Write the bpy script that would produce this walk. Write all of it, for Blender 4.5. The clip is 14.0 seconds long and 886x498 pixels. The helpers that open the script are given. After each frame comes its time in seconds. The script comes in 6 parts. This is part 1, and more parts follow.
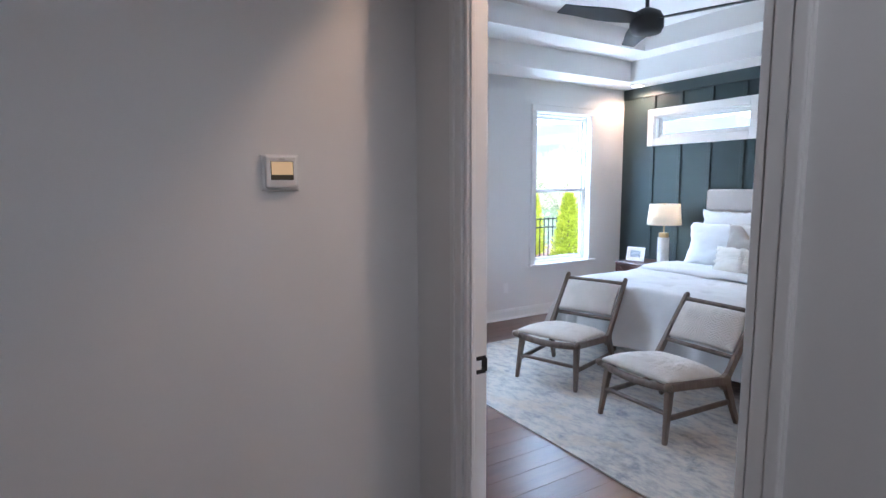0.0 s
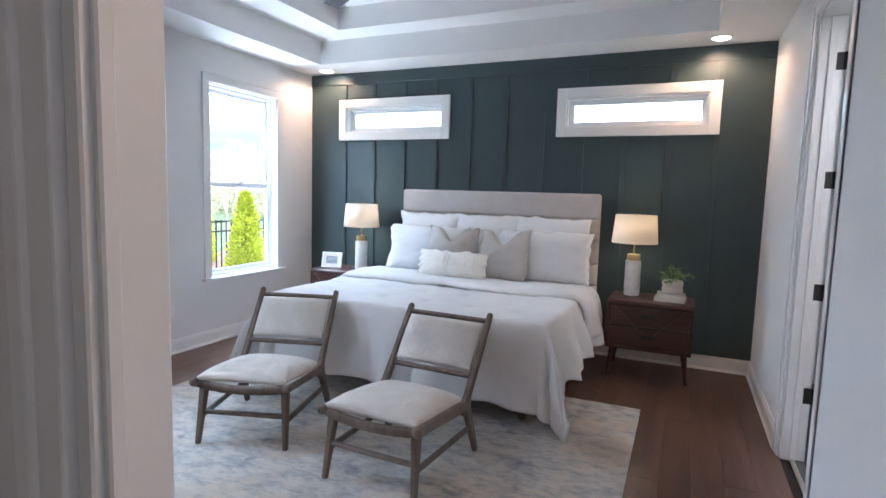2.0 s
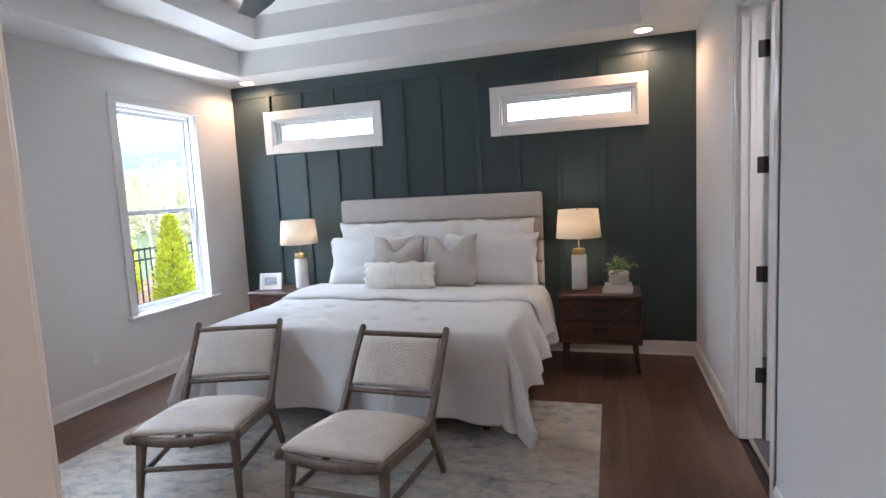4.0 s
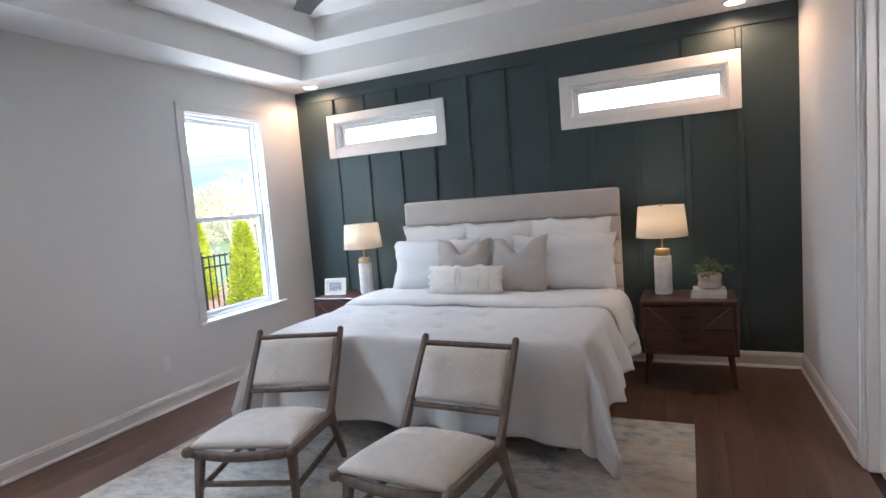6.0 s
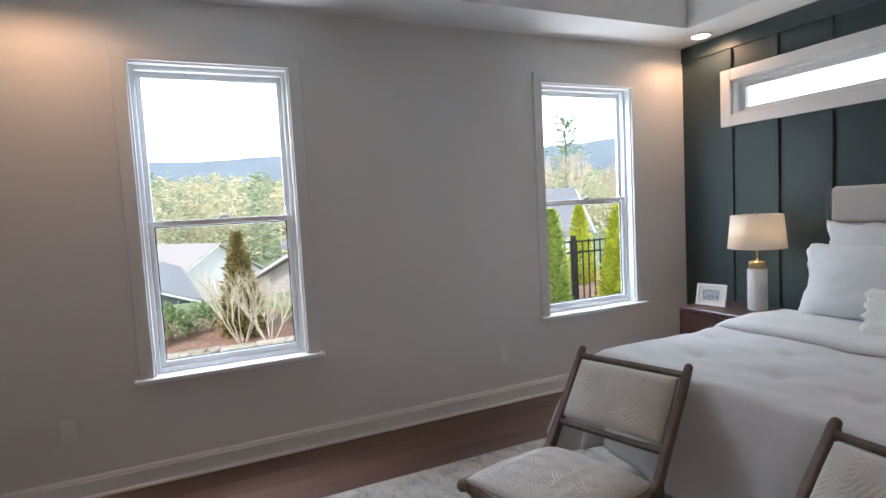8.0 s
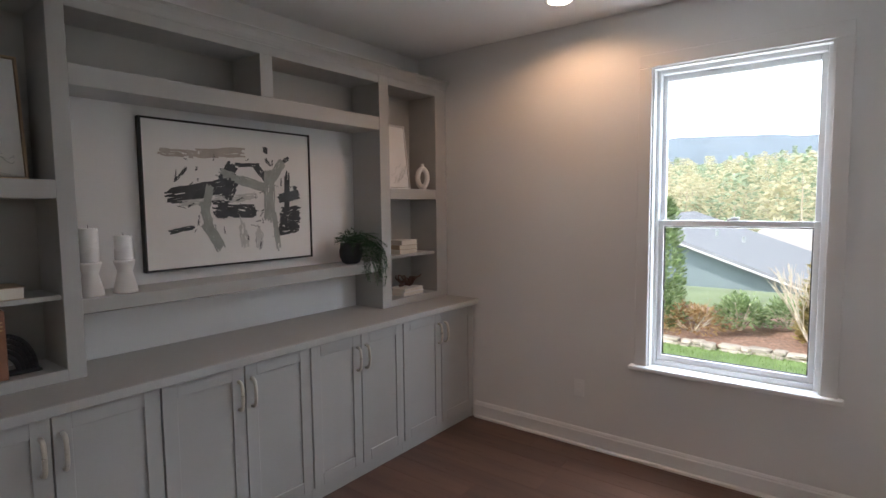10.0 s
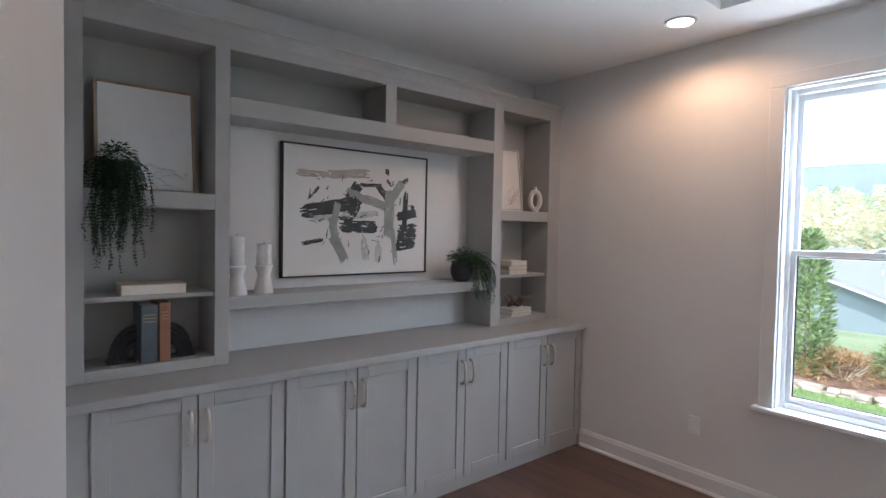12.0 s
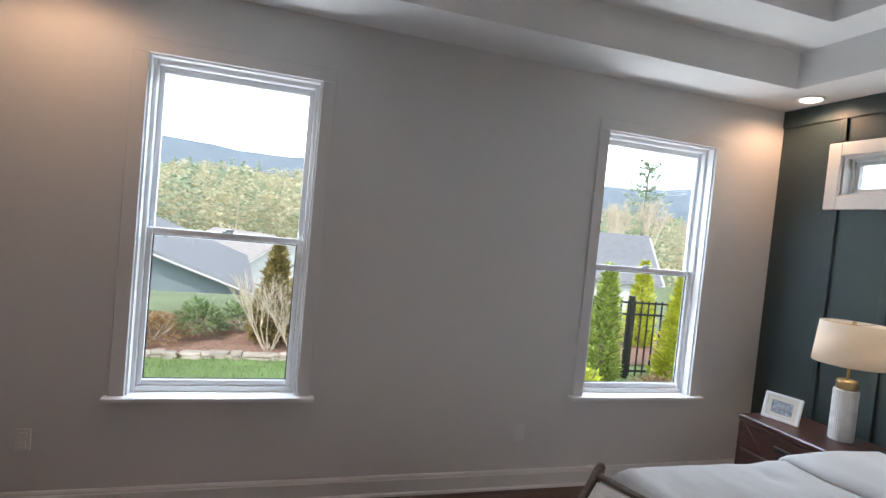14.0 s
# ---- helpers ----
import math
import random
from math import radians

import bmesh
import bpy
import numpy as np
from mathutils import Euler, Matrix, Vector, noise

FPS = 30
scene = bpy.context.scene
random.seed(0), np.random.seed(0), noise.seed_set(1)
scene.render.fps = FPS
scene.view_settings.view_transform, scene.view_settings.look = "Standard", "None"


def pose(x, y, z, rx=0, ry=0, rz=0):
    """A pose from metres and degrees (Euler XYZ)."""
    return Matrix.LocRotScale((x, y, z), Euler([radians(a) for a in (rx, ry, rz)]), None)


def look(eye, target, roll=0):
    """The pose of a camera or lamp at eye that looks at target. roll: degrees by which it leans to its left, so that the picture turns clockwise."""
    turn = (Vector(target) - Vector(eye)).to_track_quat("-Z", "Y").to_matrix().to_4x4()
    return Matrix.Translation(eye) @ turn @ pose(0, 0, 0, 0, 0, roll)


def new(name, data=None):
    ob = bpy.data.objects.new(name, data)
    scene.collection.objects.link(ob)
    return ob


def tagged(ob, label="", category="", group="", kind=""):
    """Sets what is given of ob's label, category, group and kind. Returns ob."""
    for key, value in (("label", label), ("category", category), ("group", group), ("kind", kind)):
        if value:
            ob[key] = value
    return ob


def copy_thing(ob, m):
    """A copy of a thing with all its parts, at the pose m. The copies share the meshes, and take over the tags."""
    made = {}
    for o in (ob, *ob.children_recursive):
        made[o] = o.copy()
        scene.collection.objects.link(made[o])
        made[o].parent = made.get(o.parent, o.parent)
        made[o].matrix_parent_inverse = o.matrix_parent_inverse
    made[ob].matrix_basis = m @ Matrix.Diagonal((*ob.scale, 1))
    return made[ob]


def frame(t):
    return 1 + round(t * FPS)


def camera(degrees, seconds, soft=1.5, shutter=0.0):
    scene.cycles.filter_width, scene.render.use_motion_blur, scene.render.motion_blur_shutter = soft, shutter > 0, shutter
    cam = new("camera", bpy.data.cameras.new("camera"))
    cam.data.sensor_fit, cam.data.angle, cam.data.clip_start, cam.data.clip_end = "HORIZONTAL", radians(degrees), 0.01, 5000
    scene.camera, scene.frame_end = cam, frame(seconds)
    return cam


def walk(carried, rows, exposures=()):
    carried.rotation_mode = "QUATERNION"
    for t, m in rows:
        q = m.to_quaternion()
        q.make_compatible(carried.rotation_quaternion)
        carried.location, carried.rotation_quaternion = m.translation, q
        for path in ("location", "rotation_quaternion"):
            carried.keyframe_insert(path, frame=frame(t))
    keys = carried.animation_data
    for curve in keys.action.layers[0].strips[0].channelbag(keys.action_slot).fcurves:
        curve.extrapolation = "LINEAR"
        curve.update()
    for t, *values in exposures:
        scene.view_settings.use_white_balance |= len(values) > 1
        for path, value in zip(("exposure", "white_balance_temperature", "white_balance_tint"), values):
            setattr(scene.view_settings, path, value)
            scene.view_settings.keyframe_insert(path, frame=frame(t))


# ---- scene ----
cam = camera(79.0, 14.0)
PATH = [
    (0, (0.197, 0.282, 1.547), (1.235, 1.976, 1.312), -0.3),
    (0.5, (0.357, 0.565, 1.521), (1.259, 2.338, 1.309), 0.3),
    (1, (0.496, 0.78, 1.498), (1.591, 2.438, 1.271), 1.0),
    (1.5, (0.698, 0.988, 1.471), (2.21, 2.277, 1.247), 1.8),
    (2, (0.791, 1.132, 1.444), (2.608, 1.942, 1.243), 1.7),
    (2.2, (0.776, 1.196, 1.506), (2.659, 1.833, 1.29), 1.4),
    (4.3, (0.91, 1.234, 1.514), (2.805, 1.842, 1.313), -3.2),
    (4.5, (0.903, 1.235, 1.511), (2.795, 1.852, 1.317), -3.2),
    (5, (0.911, 1.225, 1.516), (2.797, 1.866, 1.342), -3.1),
    (5.5, (0.971, 1.226, 1.514), (2.821, 1.967, 1.346), -3.9),
    (6, (1.144, 1.307, 1.488), (2.953, 2.141, 1.309), -4.4),
    (6.5, (1.365, 1.423, 1.498), (3.141, 2.324, 1.313), -4.2),
    (7, (1.554, 1.494, 1.503), (3.086, 2.762, 1.289), -5.0),
    (7.5, (1.79, 1.539, 1.499), (2.874, 3.211, 1.327), -4.5),
    (8, (1.991, 1.659, 1.482), (2.81, 3.477, 1.334), -3.1),
    (8.5, (2.189, 1.784, 1.62), (2.732, 3.699, 1.427), -2.0),
    (9, (2.341, 1.808, 1.614), (2.177, 3.788, 1.388), -0.5),
    (9.2, (2.432, 1.816, 1.616), (1.966, 3.749, 1.404), -0.4),
    (11.3, (2.792, 1.764, 1.577), (1.218, 2.992, 1.459), -0.7),
    (11.5, (2.798, 1.763, 1.585), (1.21, 2.973, 1.478), -0.4),
    (12, (2.797, 1.773, 1.574), (1.256, 3.047, 1.503), 1.1),
    (12.5, (2.647, 1.77, 1.543), (1.482, 3.393, 1.46), 3.3),
    (13, (2.539, 1.803, 1.542), (1.936, 3.708, 1.452), 4.7),
    (13.5, (2.527, 1.95, 1.644), (2.488, 3.945, 1.508), 5.6),
    (14, (2.381, 1.984, 1.637), (2.976, 3.892, 1.563), 5.5),
]
EXPOSURES = [(0, 1.12, 4950, 8), (1.0, 1.03, 5000, 8), (1.5, 1.14, 5150, 8), (2.2, 0.95, 5150, 8), (4.3, 0.78, 5600, 10), (5.0, 0.78, 5650, 10), (6.5, 0.74, 5500, 10), (7.0, 0.62, 5600, 10), (7.5, 0.2, 5700, 10), (9.0, 0.0, 6050, 11), (11.3, 0.7, 5900, 10), (12.5, 0.65, 5400, 9), (13.4, 0.5, 5450, 7), (14.0, -0.08, 5900, 10)]
walk(cam, [(t, look(eye, target, roll)) for t, eye, target, roll in PATH], EXPOSURES)

# ---- world, sun and large lights ----
world = bpy.data.worlds.new("world")
scene.world = world
world.use_nodes = True
wn = world.node_tree.nodes
sky = wn.new("ShaderNodeTexSky")
sky.sky_type = 'NISHITA'
sky.sun_disc = False
sky.sun_elevation = radians(48)
sky.sun_rotation = radians(200)
sky.air_density, sky.dust_density = 1.0, 1.5
wn["Background"].inputs[1].default_value = 0.15
world.node_tree.links.new(sky.outputs[0], wn["Background"].inputs[0])

sun = new("sun", bpy.data.lights.new("sun", 'SUN'))
sun.data.energy, sun.data.angle, sun.data.color = 3.4, radians(0.5), (1.0, 0.95, 0.86)
sun.matrix_world = look((-8, -14, 18), (0, 0, 0))


def area_lamp(name, eye, target, w, h, power, color):
    d = bpy.data.lights.new(name, 'AREA')
    d.shape, d.size, d.size_y, d.energy, d.color = 'RECTANGLE', w, h, power, color
    ob = new(name, d)
    ob.matrix_world = look(eye, target)
    return ob


DOWN_W = 20.0
SKYLIGHT = (0.80, 0.90, 1.0)
area_lamp("sky_light_a", (2.12, 6.0, 3.15), (2.4, 4.2, 1.0), 1.6, 1.2, 125, SKYLIGHT)
area_lamp("sky_light_b", (4.86, 6.0, 3.15), (4.4, 4.2, 1.0), 1.6, 1.2, 125, SKYLIGHT)
# daylight thrown up by the bright lawn outside each window
area_lamp("lawn_light_a", (2.12, 5.75, 0.12), (2.4, 3.6, 2.6), 1.1, 0.6, 42, (1.0, 0.97, 0.95))
area_lamp("lawn_light_b", (4.86, 5.75, 0.12), (4.4, 3.6, 2.6), 1.1, 0.6, 42, (1.0, 0.97, 0.95))

# ---- materials ----
HORIZON_GLOW = 3.0



def nodes_of(name):
    m = bpy.data.materials.new(name)
    m.use_nodes = True
    nt = m.node_tree
    return m, nt, nt.nodes["Principled BSDF"]


def paint(name, col, rough=0.6, var=0.06, scale=6.0, bump=0.06, bscale=180.0, metal=0.0, coat=0.0, stretch=None, rnd=0.0, sheen=0.0):
    """A surface of one colour with large and fine variation and fine relief."""
    m, nt, b = nodes_of(name)
    N, L = nt.nodes, nt.links
    tc = N.new("ShaderNodeTexCoord")
    mp = N.new("ShaderNodeMapping")
    L.new(tc.outputs["Object"], mp.inputs[0])
    if stretch:
        mp.inputs["Scale"].default_value = stretch
    n1 = N.new("ShaderNodeTexNoise")
    n1.inputs["Scale"].default_value, n1.inputs["Detail"].default_value = scale, 5
    L.new(mp.outputs[0], n1.inputs["Vector"])
    n2 = N.new("ShaderNodeTexNoise")
    n2.inputs["Scale"].default_value, n2.inputs["Detail"].default_value = bscale, 4
    L.new(mp.outputs[0], n2.inputs["Vector"])
    mix = N.new("ShaderNodeMath")
    mix.operation = 'MULTIPLY_ADD'
    L.new(n2.outputs["Fac"], mix.inputs[0])
    mix.inputs[1].default_value = 0.4
    L.new(n1.outputs["Fac"], mix.inputs[2])
    last = mix.outputs[0]
    if rnd:
        oi = N.new("ShaderNodeObjectInfo")
        ad = N.new("ShaderNodeMath")
        ad.operation = 'MULTIPLY_ADD'
        L.new(oi.outputs["Random"], ad.inputs[0])
        ad.inputs[1].default_value = rnd
        L.new(last, ad.inputs[2])
        sb = N.new("ShaderNodeMath")
        sb.operation = 'SUBTRACT'
        L.new(ad.outputs[0], sb.inputs[0])
        sb.inputs[1].default_value = rnd / 2
        last = sb.outputs[0]
    ramp = N.new("ShaderNodeValToRGB")
    ramp.color_ramp.elements[0].position, ramp.color_ramp.elements[1].position = 0.35, 1.05
    lo = [max(0, c * (1 - var)) for c in col]
    hi = [min(1, c * (1 + var)) for c in col]
    ramp.color_ramp.elements[0].color = (*lo, 1)
    ramp.color_ramp.elements[1].color = (*hi, 1)
    L.new(last, ramp.inputs[0])
    L.new(ramp.outputs[0], b.inputs["Base Color"])
    rr = N.new("ShaderNodeMapRange")
    L.new(n1.outputs["Fac"], rr.inputs[0])
    rr.inputs[3].default_value, rr.inputs[4].default_value = max(0.03, rough - 0.08), min(1, rough + 0.08)
    L.new(rr.outputs[0], b.inputs["Roughness"])
    b.inputs["Metallic"].default_value = metal
    b.inputs["Coat Weight"].default_value = coat
    b.inputs["Sheen Weight"].default_value = sheen
    if bump:
        bp = N.new("ShaderNodeBump")
        bp.inputs["Strength"].default_value, bp.inputs["Distance"].default_value = bump, 0.004
        L.new(n2.outputs["Fac"], bp.inputs["Height"])
        L.new(bp.outputs[0], b.inputs["Normal"])
    return m


def wood(name, dark, light, rough=0.4, axis=0, scale=14.0, rnd=0.35, bump=0.08):
    """Wood with long grain along one axis and a tone that varies from piece to piece."""
    m, nt, b = nodes_of(name)
    N, L = nt.nodes, nt.links
    tc = N.new("ShaderNodeTexCoord")
    mp = N.new("ShaderNodeMapping")
    sc = [1.0, 1.0, 1.0]
    sc[axis] = 0.08
    mp.inputs["Scale"].default_value = sc
    L.new(tc.outputs["Object"], mp.inputs[0])
    oi = N.new("ShaderNodeObjectInfo")
    off = N.new("ShaderNodeMath")
    off.operation = 'MULTIPLY'
    L.new(oi.outputs["Random"], off.inputs[0])
    off.inputs[1].default_value = 40.0
    n1 = N.new("ShaderNodeTexNoise")
    n1.noise_dimensions = '4D'
    n1.inputs["Scale"].default_value, n1.inputs["Detail"].default_value, n1.inputs["Distortion"].default_value = scale, 8, 0.6
    L.new(mp.outputs[0], n1.inputs["Vector"])
    L.new(off.outputs[0], n1.inputs["W"])
    n2 = N.new("ShaderNodeTexNoise")
    n2.inputs["Scale"].default_value, n2.inputs["Detail"].default_value = scale * 8, 4
    L.new(mp.outputs[0], n2.inputs["Vector"])
    a = N.new("ShaderNodeMath")
    a.operation = 'MULTIPLY_ADD'
    L.new(n2.outputs["Fac"], a.inputs[0])
    a.inputs[1].default_value = 0.35
    L.new(n1.outputs["Fac"], a.inputs[2])
    c = N.new("ShaderNodeMath")
    c.operation = 'MULTIPLY_ADD'
    L.new(oi.outputs["Random"], c.inputs[0])
    c.inputs[1].default_value = rnd
    L.new(a.outputs[0], c.inputs[2])
    ramp = N.new("ShaderNodeValToRGB")
    ramp.color_ramp.elements[0].position, ramp.color_ramp.elements[1].position = 0.45, 1.1
    ramp.color_ramp.elements[0].color, ramp.color_ramp.elements[1].color = (*dark, 1), (*light, 1)
    L.new(c.outputs[0], ramp.inputs[0])
    L.new(ramp.outputs[0], b.inputs["Base Color"])
    rr = N.new("ShaderNodeMapRange")
    L.new(n2.outputs["Fac"], rr.inputs[0])
    rr.inputs[3].default_value, rr.inputs[4].default_value = rough - 0.08, rough + 0.1
    L.new(rr.outputs[0], b.inputs["Roughness"])
    bp = N.new("ShaderNodeBump")
    bp.inputs["Strength"].default_value, bp.inputs["Distance"].default_value = bump, 0.003
    L.new(a.outputs[0], bp.inputs["Height"])
    L.new(bp.outputs[0], b.inputs["Normal"])
    return m


def weave(name, col, rough=0.9, scale=260.0, bump=0.25, var=0.08, sheen=0.2):
    """Woven cloth: two crossing thread waves as relief, with soft blotches."""
    m, nt, b = nodes_of(name)
    N, L = nt.nodes, nt.links
    tc = N.new("ShaderNodeTexCoord")
    w = []
    for ax in ('X', 'Y', 'Z'):
        wv = N.new("ShaderNodeTexWave")
        wv.bands_direction = ax
        wv.inputs["Scale"].default_value, wv.inputs["Distortion"].default_value = scale / 6.3, 1.5
        L.new(tc.outputs["Object"], wv.inputs["Vector"])
        w.append(wv)
    s1 = N.new("ShaderNodeMath")
    L.new(w[0].outputs["Fac"], s1.inputs[0])
    L.new(w[1].outputs["Fac"], s1.inputs[1])
    s2 = N.new("ShaderNodeMath")
    L.new(s1.outputs[0], s2.inputs[0])
    L.new(w[2].outputs["Fac"], s2.inputs[1])
    n1 = N.new("ShaderNodeTexNoise")
    n1.inputs["Scale"].default_value, n1.inputs["Detail"].default_value = 9.0, 6
    L.new(tc.outputs["Object"], n1.inputs["Vector"])
    ramp = N.new("ShaderNodeValToRGB")
    ramp.color_ramp.elements[0].position, ramp.color_ramp.elements[1].position = 0.3, 0.75
    ramp.color_ramp.elements[0].color = (*[c * (1 - var) for c in col], 1)
    ramp.color_ramp.elements[1].color = (*[min(1, c * (1 + var)) for c in col], 1)
    L.new(n1.outputs["Fac"], ramp.inputs[0])
    L.new(ramp.outputs[0], b.inputs["Base Color"])
    b.inputs["Roughness"].default_value = rough
    b.inputs["Sheen Weight"].default_value = sheen
    bp = N.new("ShaderNodeBump")
    bp.inputs["Strength"].default_value, bp.inputs["Distance"].default_value = bump, 0.0015
    L.new(s2.outputs[0], bp.inputs["Height"])
    bp2 = N.new("ShaderNodeBump")
    bp2.inputs["Strength"].default_value, bp2.inputs["Distance"].default_value = 0.25, 0.012
    L.new(n1.outputs["Fac"], bp2.inputs["Height"])
    L.new(bp.outputs[0], bp2.inputs["Normal"])
    L.new(bp2.outputs[0], b.inputs["Normal"])
    return m


def glow(name, col, strength):
    m, nt, b = nodes_of(name)
    b.inputs["Base Color"].default_value = (*col, 1)
    b.inputs["Emission Color"].default_value = (*col, 1)
    b.inputs["Emission Strength"].default_value = strength
    return m


def glass_mat(name):
    m, nt, b = nodes_of(name)
    b.inputs["Base Color"].default_value = (1, 1, 1, 1)
    b.inputs["Roughness"].default_value = 0.0
    b.inputs["IOR"].default_value = 1.2
    b.inputs["Transmission Weight"].default_value = 1.0
    return m


def rug_mat(name):
    m, nt, b = nodes_of(name)
    N, L = nt.nodes, nt.links
    tc = N.new("ShaderNodeTexCoord")
    big = N.new("ShaderNodeTexNoise")
    big.inputs["Scale"].default_value, big.inputs["Detail"].default_value, big.inputs["Distortion"].default_value = 2.2, 6, 1.2
    L.new(tc.outputs["Object"], big.inputs["Vector"])
    mp = N.new("ShaderNodeMapping")
    mp.inputs["Scale"].default_value = (2.2, 1.0, 1.0)
    L.new(tc.outputs["Object"], mp.inputs[0])
    mid = N.new("ShaderNodeTexNoise")
    mid.inputs["Scale"].default_value, mid.inputs["Detail"].default_value, mid.inputs["Roughness"].default_value = 7.0, 12, 0.75
    L.new(mp.outputs[0], mid.inputs["Vector"])
    mp3 = N.new("ShaderNodeMapping")
    mp3.inputs["Location"].default_value = (7.3, 3.1, 0)
    L.new(tc.outputs["Object"], mp3.inputs[0])
    third = N.new("ShaderNodeTexNoise")
    third.inputs["Scale"].default_value, third.inputs["Detail"].default_value, third.inputs["Roughness"].default_value = 3.4, 10, 0.72
    L.new(mp3.outputs[0], third.inputs["Vector"])
    r1 = N.new("ShaderNodeValToRGB")
    e = r1.color_ramp.elements
    e[0].position, e[0].color = 0.34, (0.25, 0.243, 0.235, 1)
    e[1].position, e[1].color = 0.56, (0.52, 0.485, 0.42, 1)
    x = r1.color_ramp.elements.new(0.47)
    x.color = (0.41, 0.395, 0.37, 1)
    L.new(mid.outputs["Fac"], r1.inputs[0])
    r2 = N.new("ShaderNodeValToRGB")
    r2.color_ramp.elements[0].position, r2.color_ramp.elements[1].position = 0.555, 0.69
    L.new(third.outputs["Fac"], r2.inputs[0])
    mx = N.new("ShaderNodeMix")
    mx.data_type = 'RGBA'
    L.new(r2.outputs[0], mx.inputs[0])
    L.new(r1.outputs[0], mx.inputs[6])
    mx.inputs[7].default_value = (0.17, 0.195, 0.22, 1)
    r3 = N.new("ShaderNodeValToRGB")
    r3.color_ramp.elements[0].position, r3.color_ramp.elements[1].position = 0.56, 0.66
    L.new(big.outputs["Fac"], r3.inputs[0])
    sc = N.new("ShaderNodeMath")
    sc.operation = 'MULTIPLY'
    L.new(r3.outputs[0], sc.inputs[0])
    L.new(mid.outputs["Fac"], sc.inputs[1])
    mx2 = N.new("ShaderNodeMix")
    mx2.data_type = 'RGBA'
    L.new(sc.outputs[0], mx2.inputs[0])
    L.new(mx.outputs[2], mx2.inputs[6])
    mx2.inputs[7].default_value = (0.48, 0.40, 0.29, 1)
    L.new(mx2.outputs[2], b.inputs["Base Color"])
    b.inputs["Roughness"].default_value = 0.95
    fine = N.new("ShaderNodeTexNoise")
    fine.inputs["Scale"].default_value = 420.0
    L.new(tc.outputs["Object"], fine.inputs["Vector"])
    bp = N.new("ShaderNodeBump")
    bp.inputs["Strength"].default_value, bp.inputs["Distance"].default_value = 0.6, 0.004
    L.new(fine.outputs["Fac"], bp.inputs["Height"])
    L.new(bp.outputs[0], b.inputs["Normal"])
    return m


def leaf_mat(name, a, c, rough=0.6):
    m, nt, b = nodes_of(name)
    N, L = nt.nodes, nt.links
    g = N.new("ShaderNodeNewGeometry")
    ramp = N.new("ShaderNodeValToRGB")
    ramp.color_ramp.elements[0].color, ramp.color_ramp.elements[1].color = (*a, 1), (*c, 1)
    L.new(g.outputs["Random Per Island"], ramp.inputs[0])
    L.new(ramp.outputs[0], b.inputs["Base Color"])
    b.inputs["Roughness"].default_value = rough
    b.inputs["Specular IOR Level"].default_value = 0.25
    # light passes through the thin leaf
    tr, mix = N.new("ShaderNodeBsdfTranslucent"), N.new("ShaderNodeMixShader")
    mix.inputs[0].default_value = 0.4
    L.new(ramp.outputs[0], tr.inputs["Color"])
    L.new(b.outputs[0], mix.inputs[1])
    L.new(tr.outputs[0], mix.inputs[2])
    L.new(mix.outputs[0], N["Material Output"].inputs["Surface"])
    return m


WALL = paint("wall_paint", (0.74, 0.735, 0.725), 0.75, 0.02, 1.5, 0.10, 220)
CEIL = paint("ceiling_paint", (0.85, 0.85, 0.84), 0.85, 0.02, 1.5, 0.12, 160)
TRIM = paint("trim_paint", (0.80, 0.80, 0.79), 0.35, 0.02, 3.0, 0.03, 120)
VINYL = paint("window_vinyl", (0.82, 0.83, 0.84), 0.35, 0.02, 5.0, 0.0)
DARK = paint("accent_paint", (0.043, 0.066, 0.070), 0.42, 0.10, 2.5, 0.05, 150)
GREYCAB = paint("cabinet_paint", (0.405, 0.40, 0.385), 0.42, 0.03, 3.0, 0.03, 120)
CABBACK = paint("bookcase_back_paint", (0.42, 0.415, 0.39), 0.5, 0.03, 3.0, 0.03, 120)
FLOORW = wood("floor_wood", (0.066, 0.034, 0.024), (0.155, 0.084, 0.058), 0.30, 0, 10.0, 0.12)
GROOVE = paint("floor_base", (0.02, 0.012, 0.01), 0.7, 0.2)
WALNUT = wood("walnut", (0.022, 0.009, 0.007), (0.085, 0.034, 0.025), 0.34, 1, 16.0, 0.15)
CHAIRW = wood("weathered_oak", (0.070, 0.050, 0.038), (0.19, 0.145, 0.110), 0.55, 2, 22.0, 0.15, 0.2)
LINEN = weave("white_linen", (0.62, 0.612, 0.60), 0.9, 420, 0.12, 0.03)
COTTON = weave("white_cotton", (0.68, 0.68, 0.675), 0.85, 600, 0.08, 0.02)
CREAM = weave("cream_upholstery", (0.62, 0.585, 0.535), 0.95, 330, 0.5, 0.06)
INLAY = wood("inlay_wood", (0.075, 0.034, 0.022), (0.15, 0.075, 0.048), 0.35, 1, 16.0, 0.1)
GREIGE = weave("greige_upholstery", (0.52, 0.475, 0.44), 0.9, 300, 0.35, 0.05)
TAUPE = weave("taupe_cushion", (0.45, 0.42, 0.385), 0.92, 300, 0.35, 0.05)
IVORY = weave("ivory_knit", (0.72, 0.69, 0.63), 0.95, 200, 0.6, 0.05)
RUG = rug_mat("rug_wool")
MARBLE = paint("white_stone", (0.78, 0.775, 0.76), 0.28, 0.06, 9.0, 0.02, 60)
BRASS = paint("brass", (0.55, 0.40, 0.20), 0.32, 0.1, 20, 0.02, 200, metal=1.0)
NICKEL = paint("brushed_nickel", (0.66, 0.62, 0.54), 0.3, 0.08, 20, 0.02, 200, metal=1.0)
